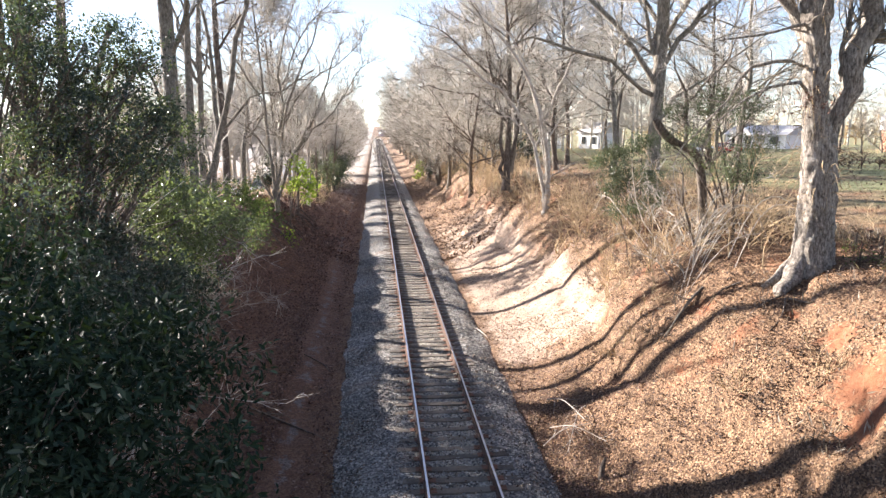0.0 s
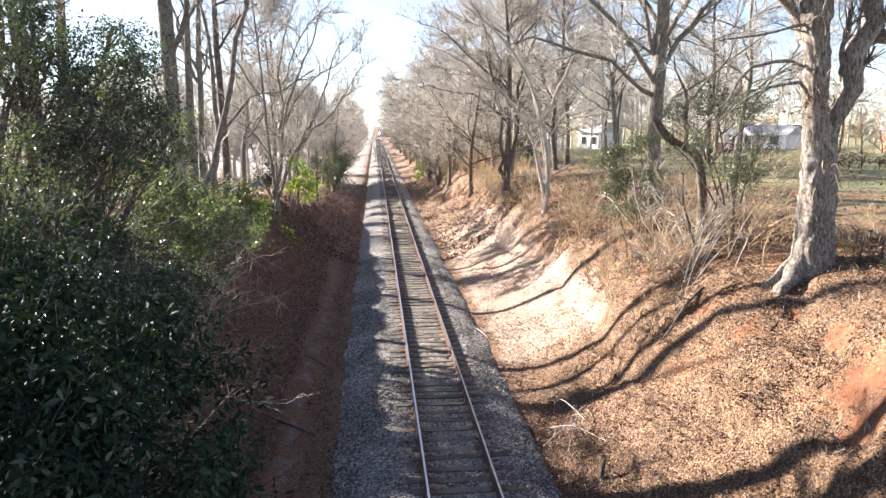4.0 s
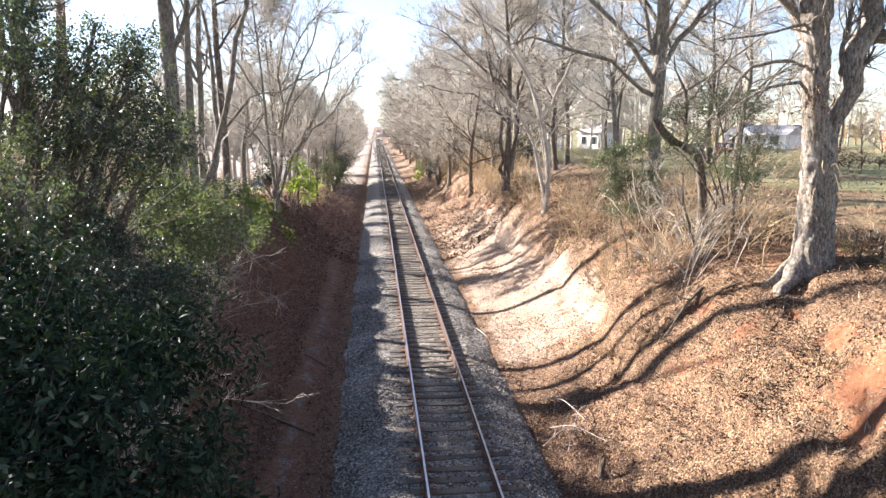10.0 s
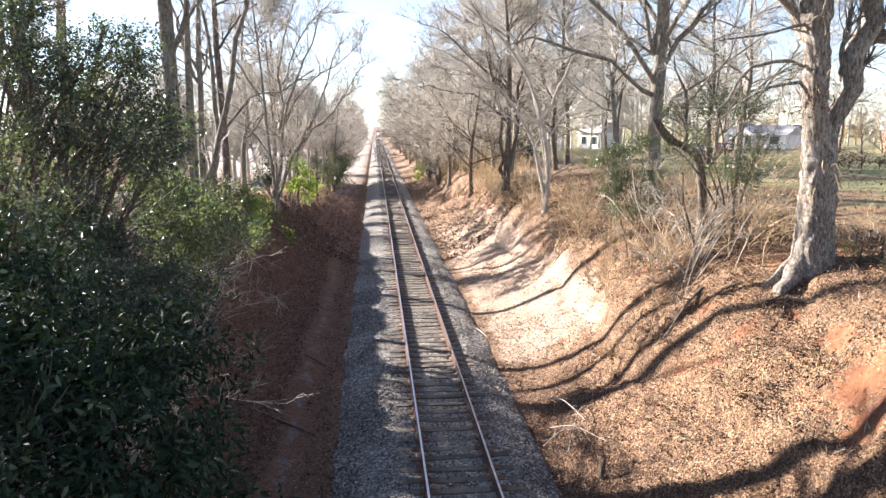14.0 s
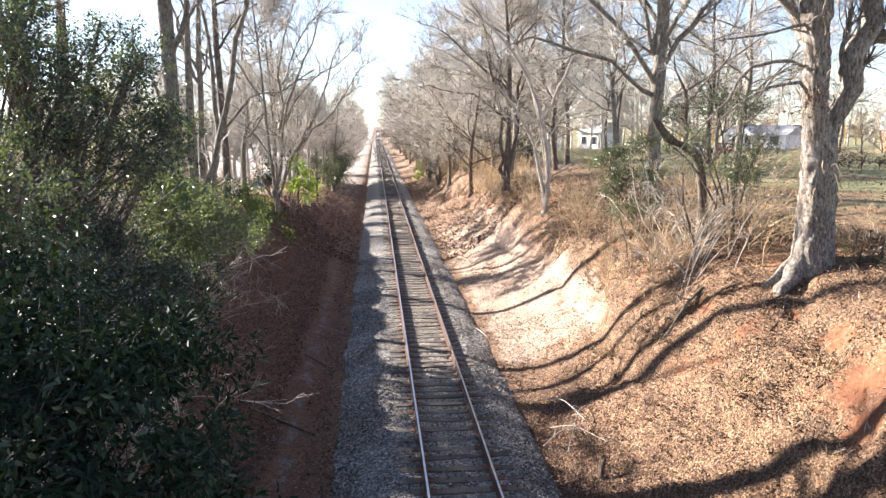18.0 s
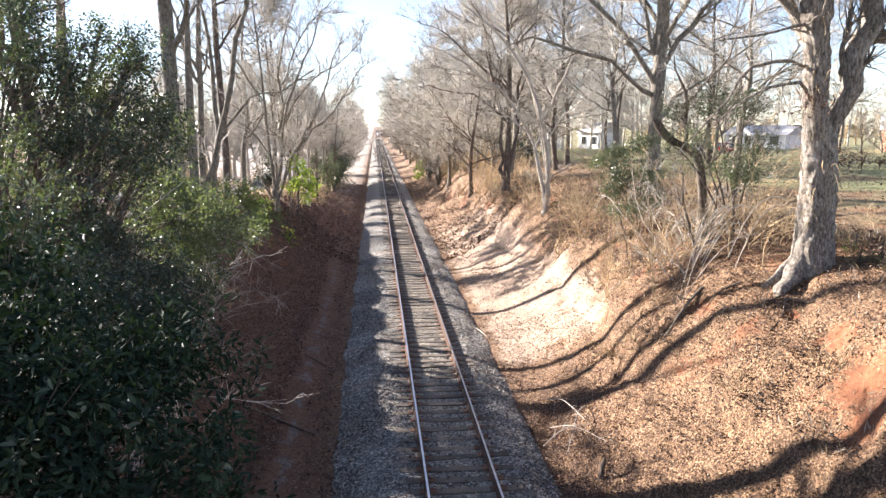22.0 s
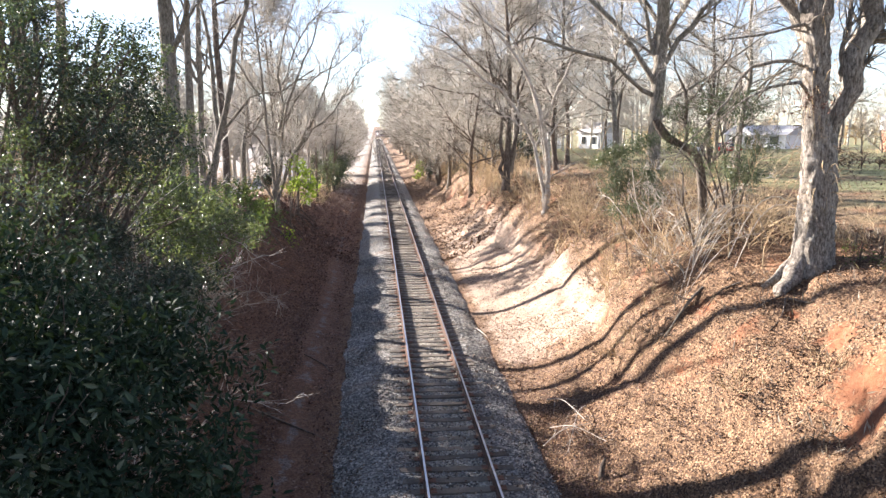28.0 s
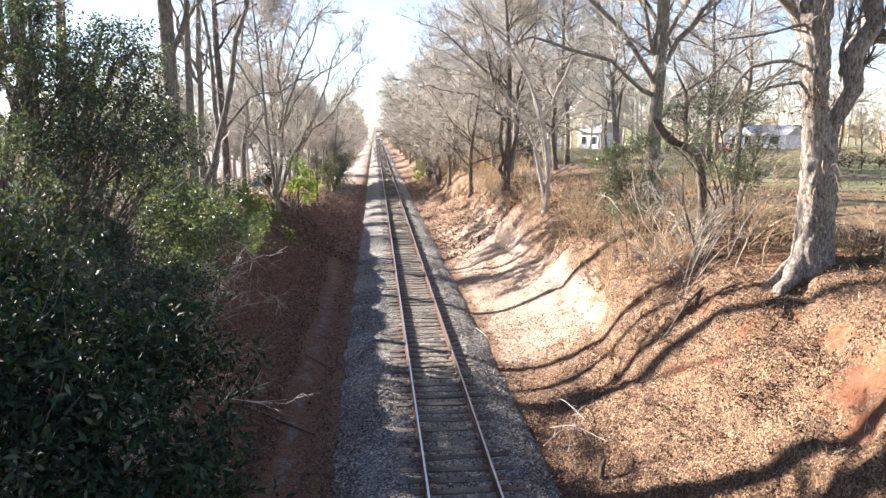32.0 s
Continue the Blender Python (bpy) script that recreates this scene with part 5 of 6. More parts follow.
# ---- houses beyond the lawn ----
def house(name, at, turn, w, d, h, roof_h, wall, label, openings):
    """A gabled house; openings: (x along the front, width, sill, head, 'door' or 'window')."""
    root = thing(name, pose(at[0], at[1], ground_z(*at) - 0.1, 0, 0, turn), label, "house")
    bm = boxes((-w / 2, w / 2, -d / 2, d / 2, 0, h))
    part("wall", bm, wall, root)
    bm = bmesh.new()
    o = 0.45
    pts = [(-w / 2 - o, -d / 2 - o, h - 0.1), (w / 2 + o, -d / 2 - o, h - 0.1), (w / 2 + o, d / 2 + o, h - 0.1), (-w / 2 - o, d / 2 + o, h - 0.1), (-w / 2 - o, 0, h + roof_h), (w / 2 + o, 0, h + roof_h)]
    v = [bm.verts.new(p) for p in pts]
    for f in ((0, 1, 5, 4), (2, 3, 4, 5), (1, 2, 5), (3, 0, 4), (3, 2, 1, 0)):
        bm.faces.new([v[i] for i in f])
    part("roof", bm, ROOF_GREY, root)
    for x, ww, z0, z1, kind in openings:
        if kind == "door":
            part("door", boxes((x - ww / 2, x + ww / 2, -d / 2 - 0.05, -d / 2 + 0.02, z0, z1)), ROOF_GREY, root)
        else:
            win = part("window", boxes((x - ww / 2 - 0.08, x + ww / 2 + 0.08, -d / 2 - 0.06, -d / 2 + 0.02, z0 - 0.08, z1 + 0.08)), WHITE_SIDING, root)
            part("pane", boxes((x - ww / 2, x + ww / 2, -d / 2 - 0.08, -d / 2 - 0.04, z0, z1)), GLASS_DARK, win)
    return root


WIDE = [(-3.6, 1.1, 0.9, 2.2, "window"), (-1.2, 1.1, 0.9, 2.2, "window"), (1.2, 1.0, 0.1, 2.1, "door"), (3.6, 1.5, 0.9, 2.2, "window")]
home = house("white_house", (69.5, 122), -58, 11, 8, 2.6, 1.5, WHITE_SIDING, "low white house with a front gable and grey roof", WIDE)
bm = bmesh.new()
v = [bm.verts.new(p) for p in ((-4.6, -5.2, 2.5), (0.4, -5.2, 2.5), (-2.1, -5.2, 4.3), (-4.6, -1.0, 2.5), (0.4, -1.0, 2.5), (-2.1, -1.0, 4.3))]
for f in ((0, 1, 2), (3, 5, 4), (0, 2, 5, 3), (1, 4, 5, 2), (0, 3, 4, 1)):
    bm.faces.new([v[i] for i in f])
part("porch_gable", bm, WHITE_SIDING, home)
for x in (-4.4, -2.9, -1.3, 0.2):
    part("porch_post", boxes((x - 0.09, x + 0.09, -5.1, -4.92, 0, 2.5)), WHITE_SIDING, home)
house("white_house", (40.5, 127), -55, 4.2, 6, 3.0, 1.8, WHITE_SIDING, "small white house behind the bare trees", [(-1.1, 0.9, 0.9, 2.2, "window"), (1.1, 0.9, 0.9, 2.2, "window")])
house("white_shed", (32.0, 128), -55, 3.2, 3, 2.0, 0.8, WHITE_SIDING, "low white shed beside the house", [(0, 0.9, 0.1, 1.9, "door")])
house("brick_house", (84, 100), -32, 14, 8, 3.4, 2.2, BRICK_RED, "red-brick house beyond the lawn", WIDE)
house("brick_house", (-34, 46), 30, 12, 8, 3.2, 2.0, BRICK_RED, "red-brick house seen through the holly", [(-3, 1.2, 0.9, 2.2, "window"), (3, 1.2, 0.9, 2.2, "window"), (0, 1.0, 0.1, 2.1, "door")])


# ---- parked cars ----
def car(at, turn, paint, label):
    root = thing("car", pose(at[0], at[1], ground_z(*at), 0, 0, turn), label, "car", "cars parked by the houses")
    bm = boxes((-2.2, 2.2, -0.88, 0.88, 0.3, 0.85), bevel=0.12)
    part("body", bm, paint, root)
    bm = boxes((-1.5, 0.9, -0.78, 0.78, 0.83, 1.42), bevel=0.05)
    for w in bm.verts:
        if w.co.z > 1.2:
            w.co.x = (w.co.x + 0.3) * 0.72 - 0.3
            w.co.y *= 0.86
    part("cabin", bm, GLASS_DARK, root)
    part("roof", boxes((-1.1, 0.5, -0.64, 0.64, 1.40, 1.46), bevel=0.02), paint, root)
    for x in (-1.35, 1.35):
        for y in (-0.85, 0.85):
            bm = bmesh.new()
            bmesh.ops.create_cone(bm, cap_ends=True, segments=16, radius1=0.32, radius2=0.32, depth=0.22)
            bmesh.ops.rotate(bm, verts=bm.verts, matrix=Matrix.Rotation(radians(90), 3, "X"))
            bmesh.ops.translate(bm, verts=bm.verts, vec=(x, y, 0.32))
            part("wheel", bm, TYRE, root)
    return root


TYRE = varied("tyre_rubber", (0.02, 0.02, 0.02), (0.04, 0.04, 0.04), 5.0, 0.9, 0.1)
PAINT_RED = varied("red_car_paint", (0.40, 0.03, 0.03), (0.48, 0.05, 0.04), 1.0, 0.25, 0.0)
PAINT_WHITE = varied("white_car_paint", (0.72, 0.73, 0.75), (0.80, 0.80, 0.80), 1.0, 0.25, 0.0)
car((50.0, 98), 20, PAINT_RED, "red car parked on the far lawn")
car((46.0, 98), 12, PAINT_WHITE, "white car parked on the far lawn")
car((77, 97), -30, PAINT_WHITE, "white car parked before the brick house")
car((-16, 33), 80, PAINT_WHITE, "white car parked behind the holly")


# ---- loose ground cover ----
def scatter(rng, n, x0, x1, y0, y1):
    x, y = rng.uniform(x0, x1, n), y0 + (y1 - y0) * rng.uniform(0, 1, n) ** 1.35
    return x, y


rng = np.random.default_rng(51)
x, y = scatter(rng, 165000, 3.9, 13.5, 7.5, 42)
keep = rng.uniform(size=len(x)) < (0.6 + 0.6 * swell(x * 1.7 + 3, y * 1.4)) * np.where((x < 7.4) & (y > 18.5), 0.45 + 0.9 * np.clip(swell(x * 0.6 + y * 0.15, y * 2.2 + 3) + 0.1, 0, 1), 1)
for cx, cy, cr in SCARPS:
    keep &= (np.hypot(x - cx, y - cy) > (0.35 + 0.5 * rng.uniform(size=len(x))) * cr) | (rng.uniform(size=len(x)) < 0.22)
x, y = x[keep], y[keep]
C = np.stack([x, y, height(x, y) + rng.uniform(0.005, 0.065, len(x))], -1)
V, T = leaf_mesh(rng, C, (0.034, 0.085), 0.6, 0.0, 0.5)
tagged(new("leaf_litter", mesh_of("leaf_litter", V, [T], LEAF_DEAD)), "dry brown fallen leaves strewn over the sunlit bank", "leaf litter", kind="stuff")
x, y = scatter(rng, 64000, -8.0, -0.9, 10.5, 48)
C = np.stack([x, y, height(x, y) + rng.uniform(0.005, 0.04, len(x))], -1)
keep = (np.abs(x + 2.3 + 0.1 * np.sin(y)) > 0.35) & (rng.uniform(size=len(x)) < np.where(x > -2.0, 0.35, 1))
V, T = leaf_mesh(rng, C[keep], (0.05, 0.12), 0.65, 0.0, 0.5)
tagged(new("leaf_litter", mesh_of("leaf_litter", V, [T], LEAF_RED)), "red-brown fallen leaves on the shaded bank", "leaf litter", kind="stuff")

# dark red-brown litter in the ditch, spread upslope near y = 18 to imitate shade
x, y = scatter(rng, 32000, 3.7, 7.6, 8, 27)
keep = rng.uniform(size=len(x)) < np.interp(x - 1.4 * np.exp(-((y - 18) / 2.6) ** 2), [3.7, 4.8, 6.2], [1.0, 0.9, 0.1]) * np.interp(y, [8, 21, 27], [0.9, 0.9, 0.1])
x, y = x[keep], y[keep]
V, T = leaf_mesh(rng, np.stack([x, y, height(x, y) + rng.uniform(0.01, 0.06, len(x))], -1), (0.03, 0.075), 0.62, 0.0, 0.45)
tagged(new("leaf_litter", mesh_of("leaf_litter", V, [T], LEAF_RED)), "red-brown leaves in the ditch, darkening it in place of shade", "leaf litter", kind="stuff")

# loose stones of the ballast
STONE = leaf_material("loose_stone", [(0.0, (0.08, 0.079, 0.078)), (0.5, (0.23, 0.22, 0.20)), (1.0, (0.56, 0.53, 0.46))], 0.85, 0.0)


def stones(rng, C, size):
    m = len(C)
    base = np.array([[1, 0, 0], [-1, 0, 0], [0, 1, 0], [0, -1, 0], [0, 0, 1], [0, 0, -1]], dtype=float)
    V = base[None] * rng.uniform(0.55, 1.15, (m, 6, 1)) + rng.normal(size=(m, 6, 3)) * 0.25
    V = C[:, None] + V * rng.uniform(size[0], size[1], (m, 1, 1)) * np.array([[[1, 1, 0.75]]])
    f = np.array([[0, 2, 4], [2, 1, 4], [1, 3, 4], [3, 0, 4], [2, 0, 5], [1, 2, 5], [3, 1, 5], [0, 3, 5]])
    return V.reshape(-1, 3), ((np.arange(m) * 6)[:, None, None] + f[None]).reshape(-1, 3)


x, y = scatter(rng, 42000, -1.1, 3.9, 11, 42)
z = np.interp(x, bx, bz) + 0.008
low = np.abs(x - TRACK) < 1.32
keep = ~low | (np.abs(((y - 8.0 + PITCH / 2) % PITCH) - PITCH / 2) > 0.13) | (rng.uniform(size=len(x)) < 0.06 + 0.6 * swell(x * 2.0, y * 1.5))
keep &= np.abs(np.abs(x - TRACK) - 0.753) > 0.09
C = np.stack([x, y, z], -1)[keep]
V, T = stones(rng, C, (0.018, 0.042))
tagged(new("ballast_stones", mesh_of("ballast_stones", V, [T], STONE)), "loose grey crushed stones on the ballast bed", "ballast", kind="stuff")


# ---- brush, saplings and fallen wood on the banks ----
def brush(at, h, n, seed, label, bark=BRUSH, r=0.022, lean=0.5, branch=(6, 0.9), fine=(2, 0.5), name="brush"):
    """Thin bare stems from one foot."""
    rng = np.random.default_rng(seed)
    root = thing(name, pose(at[0], at[1], ground_z(*at)), label, "brush", "bare brush on the banks")
    P = np.zeros((n, 7, 3))
    d = unit(np.stack([rng.normal(size=n) * lean, rng.normal(size=n) * lean, np.ones(n)], -1))
    P[:, 0] = np.stack([rng.normal(size=n) * 0.22, rng.normal(size=n) * 0.22, np.full(n, -0.2)], -1) * (1.0 if n > 1 else 0.3)
    ln = rng.uniform(0.3, 1.1, (n, 1)) * h / 6
    for i in range(1, 7):
        P[:, i] = P[:, i - 1] + d * ln
        d = unit(d + rng.normal(size=d.shape) * (0.26 if n > 1 else 0.12))
    R = np.linspace(1, 0.3, 7)[None] * r * rng.uniform(0.6, 1.2, (n, 1))
    for p, q in zip(P[:12], R[:12]):
        V, Q = tubes(p[None], q[None], 5)
        piece("stem", mesh_of("stem", V, [Q], bark, True), root)
    b = grow(rng, P, R, branch[0], (branch[1] * 0.5, branch[1]), (0.3, 1.1), 0.06, 0.25, 5, 0.2, 0.6, 0.008)
    f = grow(rng, *b, fine[0], (fine[1] * 0.5, fine[1]), (0.3, 0.9), 0.05, 0.1, 2, 0.1, 0.6, 0.0065)
    V, Q = joined(tubes(*b, 3), tubes(*f, 3))
    tagged(piece("crown", mesh_of("crown", V, [Q], bark, True), root, "bare twigs"), kind="stuff")
    return root


kept = []
for i, (x, y, h, n) in enumerate(((8.9, 20.6, 1.8, 8), (10.5, 18.5, 1.2, 4), (8.2, 23.5, 1.6, 6), (9.6, 24.5, 2.0, 8), (10.8, 22.0, 1.8, 8), (7.6, 18.6, 0.8, 4), (11.5, 19.5, 1.2, 5),
                                 (9.4, 30.0, 2.0, 7), (10.4, 34.0, 2.2, 8), (9.6, 40.0, 2.2, 8), (8.6, 47.0, 2.4, 8), (8.4, 53.0, 2.6, 8), (7.6, 62.0, 2.8, 8), (7.4, 72.0, 3.0, 8), (12.5, 27.0, 2.0, 8), (12.2, 36.0, 2.2, 8),
                                 (11.8, 14.5, 1.2, 6), (12.6, 16.5, 1.2, 6), (-6.6, 44, 0.9, 6), (-5.4, 50, 0.9, 6), (-5.6, 57, 1.4, 8), (-5.0, 65, 1.8, 8), (-10.4, 34, 0.9, 6), (-10.6, 29, 1.2, 8), (-9.6, 38, 0.8, 6),
                                 (-9.0, 22, 2.8, 9), (-8.3, 19, 2.4, 9))):
    thicket = brush((x, y), h, n, 60 + i, "tangled bare brush on the bank" if x > 0 else "bare brush on the shaded bank", name="brush")
    if i in (2, 10, 12, 14):
        kept.append(thicket)
for i, (x, y, h, n, bark) in enumerate(((9.9, 18.0, 2.8, 5, BRUSH), (10.6, 19.0, 3.2, 5, BRUSH), (9.6, 20.8, 3.2, 6, TWIG), (8.7, 19.4, 2.8, 4, BRUSH), (11.2, 18.0, 2.4, 4, BRUSH), (8.9, 22.8, 3.0, 6, BARK_DARK), (9.9, 26.0, 3.4, 7, TWIG),
                                         (-6.2, 10.4, 6.0, 7, TWIG), (-6.6, 11.8, 6.0, 8, TWIG), (-7.4, 13.6, 5.5, 8, BARK_DARK), (-6.4, 9.4, 5.2, 7, BARK_DARK), (-6.6, 13.2, 5.4, 7, TWIG), (-7.6, 16.0, 5.0, 7, BARK_DARK),
                                         (-6.6, 16.2, 4.6, 7, TWIG), (-6.9, 18.4, 4.4, 7, TWIG), (-5.8, 8.8, 6.0, 6, TWIG), (-8.2, 15.0, 6.0, 8, BARK_DARK), (-9.0, 17.0, 6.5, 8, BARK_DARK))):
    brush((x, y), h, n, 200 + i, "tall tangle of pale bare stems on the bank lip" if x > 0 else "tall bare dark stems among the holly", bark=bark, r=0.026, lean=0.5, branch=(7, 1.5), fine=(3, 0.8))
for i, (x, y, h) in enumerate(((8.2, 20.4, 4.2), (9.0, 21.2, 4.6), (9.7, 20.0, 4.4), (10.2, 21.4, 4.2), (8.6, 18.6, 3.6), (11.2, 20.6, 3.8), (7.6, 22.0, 3.6))):
    brush((x, y), h, 6, 240 + i, "pale tangled thicket of thin stems behind the crooked trunk", bark=(BRUSH, TWIG, BRUSH)[i % 3], r=0.018, lean=0.5, branch=(6, 1.3), fine=(3, 0.6))
for i, (x, y, h) in enumerate(((-4.6, 11.6, 4.2), (-4.9, 13.4, 4.0), (-4.7, 15.0, 3.8), (-4.9, 9.6, 4.4), (-5.0, 17.6, 3.6), (-4.8, 20.0, 3.4), (-5.4, 12.4, 4.6))):
    brush((x, y), h, 5, 280 + i, "pale bare twigs poking out of the evergreen shrubs", bark=BARK_PALE, r=0.016, lean=0.5, branch=(6, 1.2), fine=(2, 0.6))
for i, (x, y, h) in enumerate(((-7.2, 15.2, 4.6), (-8.8, 20.5, 5.2), (-9.8, 22.5, 5.5), (-8.6, 22.8, 4.6), (-11.6, 25.5, 6.0), (-10.2, 25.0, 5.0), (-13.0, 29.0, 6.0), (-11.0, 29.5, 5.0), (-9.4, 28.0, 4.6))):
    brush((x, y), h, 7, 260 + i, "tall bare dark thicket behind the holly", bark=(BRUSH, BARK_DARK)[i % 2], r=0.024, lean=0.6, branch=(6, 1.7), fine=(3, 0.8))
rk = random.Random(12)
for i in range(22):
    y = rk.uniform(46, 62)
    x = -0.16 * y + rk.uniform(-7.5, -2.2)
    k = rk.uniform(0.8, 1.3)
    m = pose(x, y, ground_z(x, y) - 0.03, 0, 0, rk.uniform(0, 360)) @ Matrix.Diagonal((k, k, k, 1))
    copy_thing(kept[i % 4], m).matrix_basis = m
# tan brush that walls the far banks
rw = random.Random(31)
for i in range(72):
    y = 50 + 110 * (i / 72) ** 1.3
    x = (rw.uniform(8.4, 11.0) if y < 80 else rw.uniform(7.0, 8.8)) if i % 3 else rw.uniform(-7.6, -5.0)
    k = rw.uniform(0.8, 1.25)
    m = pose(x, y, ground_z(x, y) - 0.03, 0, 0, rw.uniform(0, 360)) @ Matrix.Diagonal((1.3 * k, 1.3 * k, k, 1))
    copy_thing(kept[i % 4], m).matrix_basis = m
rb = random.Random(9)
for i in range(100):
    y = 24 + 86 * (i / 100) ** 1.1
    x = rb.choice((rb.uniform(8.2, 12.5), rb.uniform(8.0, 10.0), rb.uniform(10, 16), rb.uniform(-28, -8), rb.uniform(-10.5, -6.2) + 2.0 * min(1.0, max(0.0, (y - 30) / 30))))
    if -12 < x < 0 and y < 56:
        x -= 7.0
    k = rb.uniform(0.8, 1.4) * (1.5 if x < -8 else 1)
    m = pose(x, y, ground_z(x, y) - 0.03, 0, 0, rb.uniform(0, 360)) @ Matrix.Diagonal((k, k, k, 1))
    copy_thing(kept[i % 4], m).matrix_basis = m
for i, (x, y, h) in enumerate(((7.9, 19.3, 2.6), (9.6, 16.6, 2.0), (8.2, 22.2, 2.4), (10.9, 20.4, 3.0), (9.0, 26.5, 3.2), (-5.6, 33.0, 2.0), (-6.0, 36.5, 3.0))):
    brush((x, y), h, 1, 100 + i, "single thin bare sapling", r=0.028, lean=0.12, branch=(9, 0.8), fine=(2, 0.4), name="sapling")


def fallen(name, ctrl, label, mat=BARK_PALE, twigs=0, seed=1):
    """A stick, root or log that lies on the ground: (x, y, height over ground, radius)."""
    x0, y0 = ctrl[0][:2]
    z0 = ground_z(x0, y0)
    root = thing(name, pose(x0, y0, z0), label, "fallen wood")
    P, R = spline([(x - x0, y - y0, ground_z(x, y) - z0 + up, r) for x, y, up, r in ctrl], 12)
    V, Q = tubes(P[None], R[None], 7)
    piece("wood", mesh_of("wood", V, [Q], mat, True), root)
    if twigs:
        b = grow(np.random.default_rng(seed), P[None], R[None], twigs, (0.4, 1.0), (0.4, 1.0), 0.05, 0.15, 5, 0.2, 0.5, 0.005)
        for p, q in zip(*b):
            V, Q = tubes(p[None], q[None], 4)
            piece("side_branch", mesh_of("side_branch", V, [Q], mat, True), root)
    return root


for i, (ctrl, mat, tw) in enumerate((([(4.0, 16.1, 0.12, 0.014), (4.6, 16.35, 0.3, 0.012), (5.3, 16.3, 0.12, 0.007)], BARK_PALE, 9),
                                     ([(4.7, 18.6, 0.12, 0.016), (4.9, 17.6, 0.4, 0.013), (5.2, 16.6, 0.15, 0.008)], BARK_PALE, 9),
                                     ([(4.4, 17.0, 0.1, 0.014), (4.8, 16.2, 0.35, 0.012), (5.3, 15.2, 0.1, 0.007)], BARK_PALE, 8),
                                     ([(4.85, 14.15, -0.05, 0.075), (4.88, 14.2, 0.25, 0.06), (4.96, 14.25, 0.42, 0.025)], BARK_DARK, 0),
                                     ([(5.4, 17.2, 0.1, 0.014), (5.0, 16.6, 0.4, 0.012), (4.5, 15.6, 0.1, 0.006)], BARK_PALE, 8),
                                     ([(8.4, 17.2, 0.03, 0.03), (7.9, 17.0, 0.12, 0.035), (7.3, 16.9, 0.06, 0.02)], BARK, 3),
                                     ([(-3.6, 18.4, 0.03, 0.03), (-2.6, 18.3, 0.06, 0.03), (-1.4, 17.6, 0.03, 0.015)], BARK_DARK, 3),
                                     ([(-2.6, 24.0, 0.03, 0.02), (-1.9, 23.2, 0.08, 0.02), (-1.6, 22.6, 0.03, 0.012)], BARK_DARK, 3),
                                     ([(3.6, 27.5, 0.06, 0.025), (3.9, 26.4, 0.1, 0.02), (4.1, 25.4, 0.04, 0.01)], BARK_PALE, 1))):
    fallen("fallen_branch", ctrl, "pale dead branch lying in the ditch" if mat is BARK_PALE else "dark dead branch lying on the leaf litter", mat, tw, 130 + i)

# roots in the washed-out hollow below the oak
for i, pts in enumerate((((9.3, 15.0), (9.0, 14.6), (8.6, 14.4)), ((9.35, 14.95), (9.6, 14.5), (9.75, 13.9)), ((9.25, 15.1), (8.8, 15.2), (8.3, 15.0)), ((9.0, 16.4), (8.5, 16.6), (8.0, 16.4)))):
    fallen("exposed_root", [(x, y, 0.04 - 0.02 * k, 0.026 - 0.009 * k) for k, (x, y) in enumerate(pts)], "dark exposed root on the washed-out slope", BARK_DARK, 1, 330 + i)
# bare bushes and thin stems on the lit slope
for i, (x, y, h, n, bark) in enumerate(((7.25, 17.3, 0.9, 6, BARK_DARK), (7.0, 17.8, 0.7, 5, BRUSH), (6.6, 18.8, 0.8, 5, BRUSH), (8.3, 20.2, 1.2, 7, BARK_DARK), (7.9, 24.4, 1.3, 7, BARK_DARK), (8.6, 27.2, 1.4, 7, BARK_DARK), (7.6, 13.6, 0.5, 6, BRUSH), (8.7, 12.4, 0.6, 6, BRUSH),                                          (11.4, 16.6, 0.7, 5, BRUSH))):
    brush((x, y), h, n, 500 + i, "low bare bush on the lit slope", bark=bark, r=0.013, lean=0.7, branch=(6, 0.6), fine=(3, 0.35))
for i, (x, y, h) in enumerate(((7.75, 17.35, 1.9), (8.75, 15.0, 1.1), (9.0, 25.6, 2.2), (10.6, 12.6, 1.3), (8.3, 23.0, 1.8))):
    brush((x, y), h, 1, 530 + i, "single thin bare sapling", bark=BARK_DARK, r=0.02, lean=0.1, branch=(9, 0.5), fine=(2, 0.3), name="sapling")
gv = random.Random(44)
for i in range(9):
    x, y = gv.uniform(8.8, 10.6), gv.uniform(16.9, 19.2)
    dx, dy, h = gv.choice((-1, 1)) * gv.uniform(0.8, 1.5), gv.uniform(-0.4, 0.4), gv.uniform(0.7, 1.5)
    fallen("vine", [(x - dx, y - dy, 0.1, 0.013), (x - 0.5 * dx, y - 0.5 * dy, 0.8 * h, 0.012), (x + 0.1 * dx, y, h, 0.011), (x + 0.7 * dx, y + 0.6 * dy, 0.6 * h, 0.009), (x + dx, y + dy, 0.1, 0.006)], "pale dead vine arching through the thicket", (TWIG, BARK_PALE)[i % 2], 1, 350 + i)
# pale twiggy stems in front of the holly
for i, (x, y, h) in enumerate(((-5.4, 10.2, 3.6), (-6.0, 12.8, 4.4), (-5.2, 14.6, 3.8), (-5.6, 16.8, 4.2), (-6.4, 19.6, 4.6), (-5.4, 22.6, 3.4), (-6.0, 24.6, 3.6), (-8.2, 27.4, 3.0))):
    brush((x, y), h, 8, 560 + i, "pale tangled bare stems among the evergreens", bark=(TWIG, BARK_PALE)[i % 2], r=0.014, lean=0.7, branch=(7, 1.2), fine=(3, 0.7))

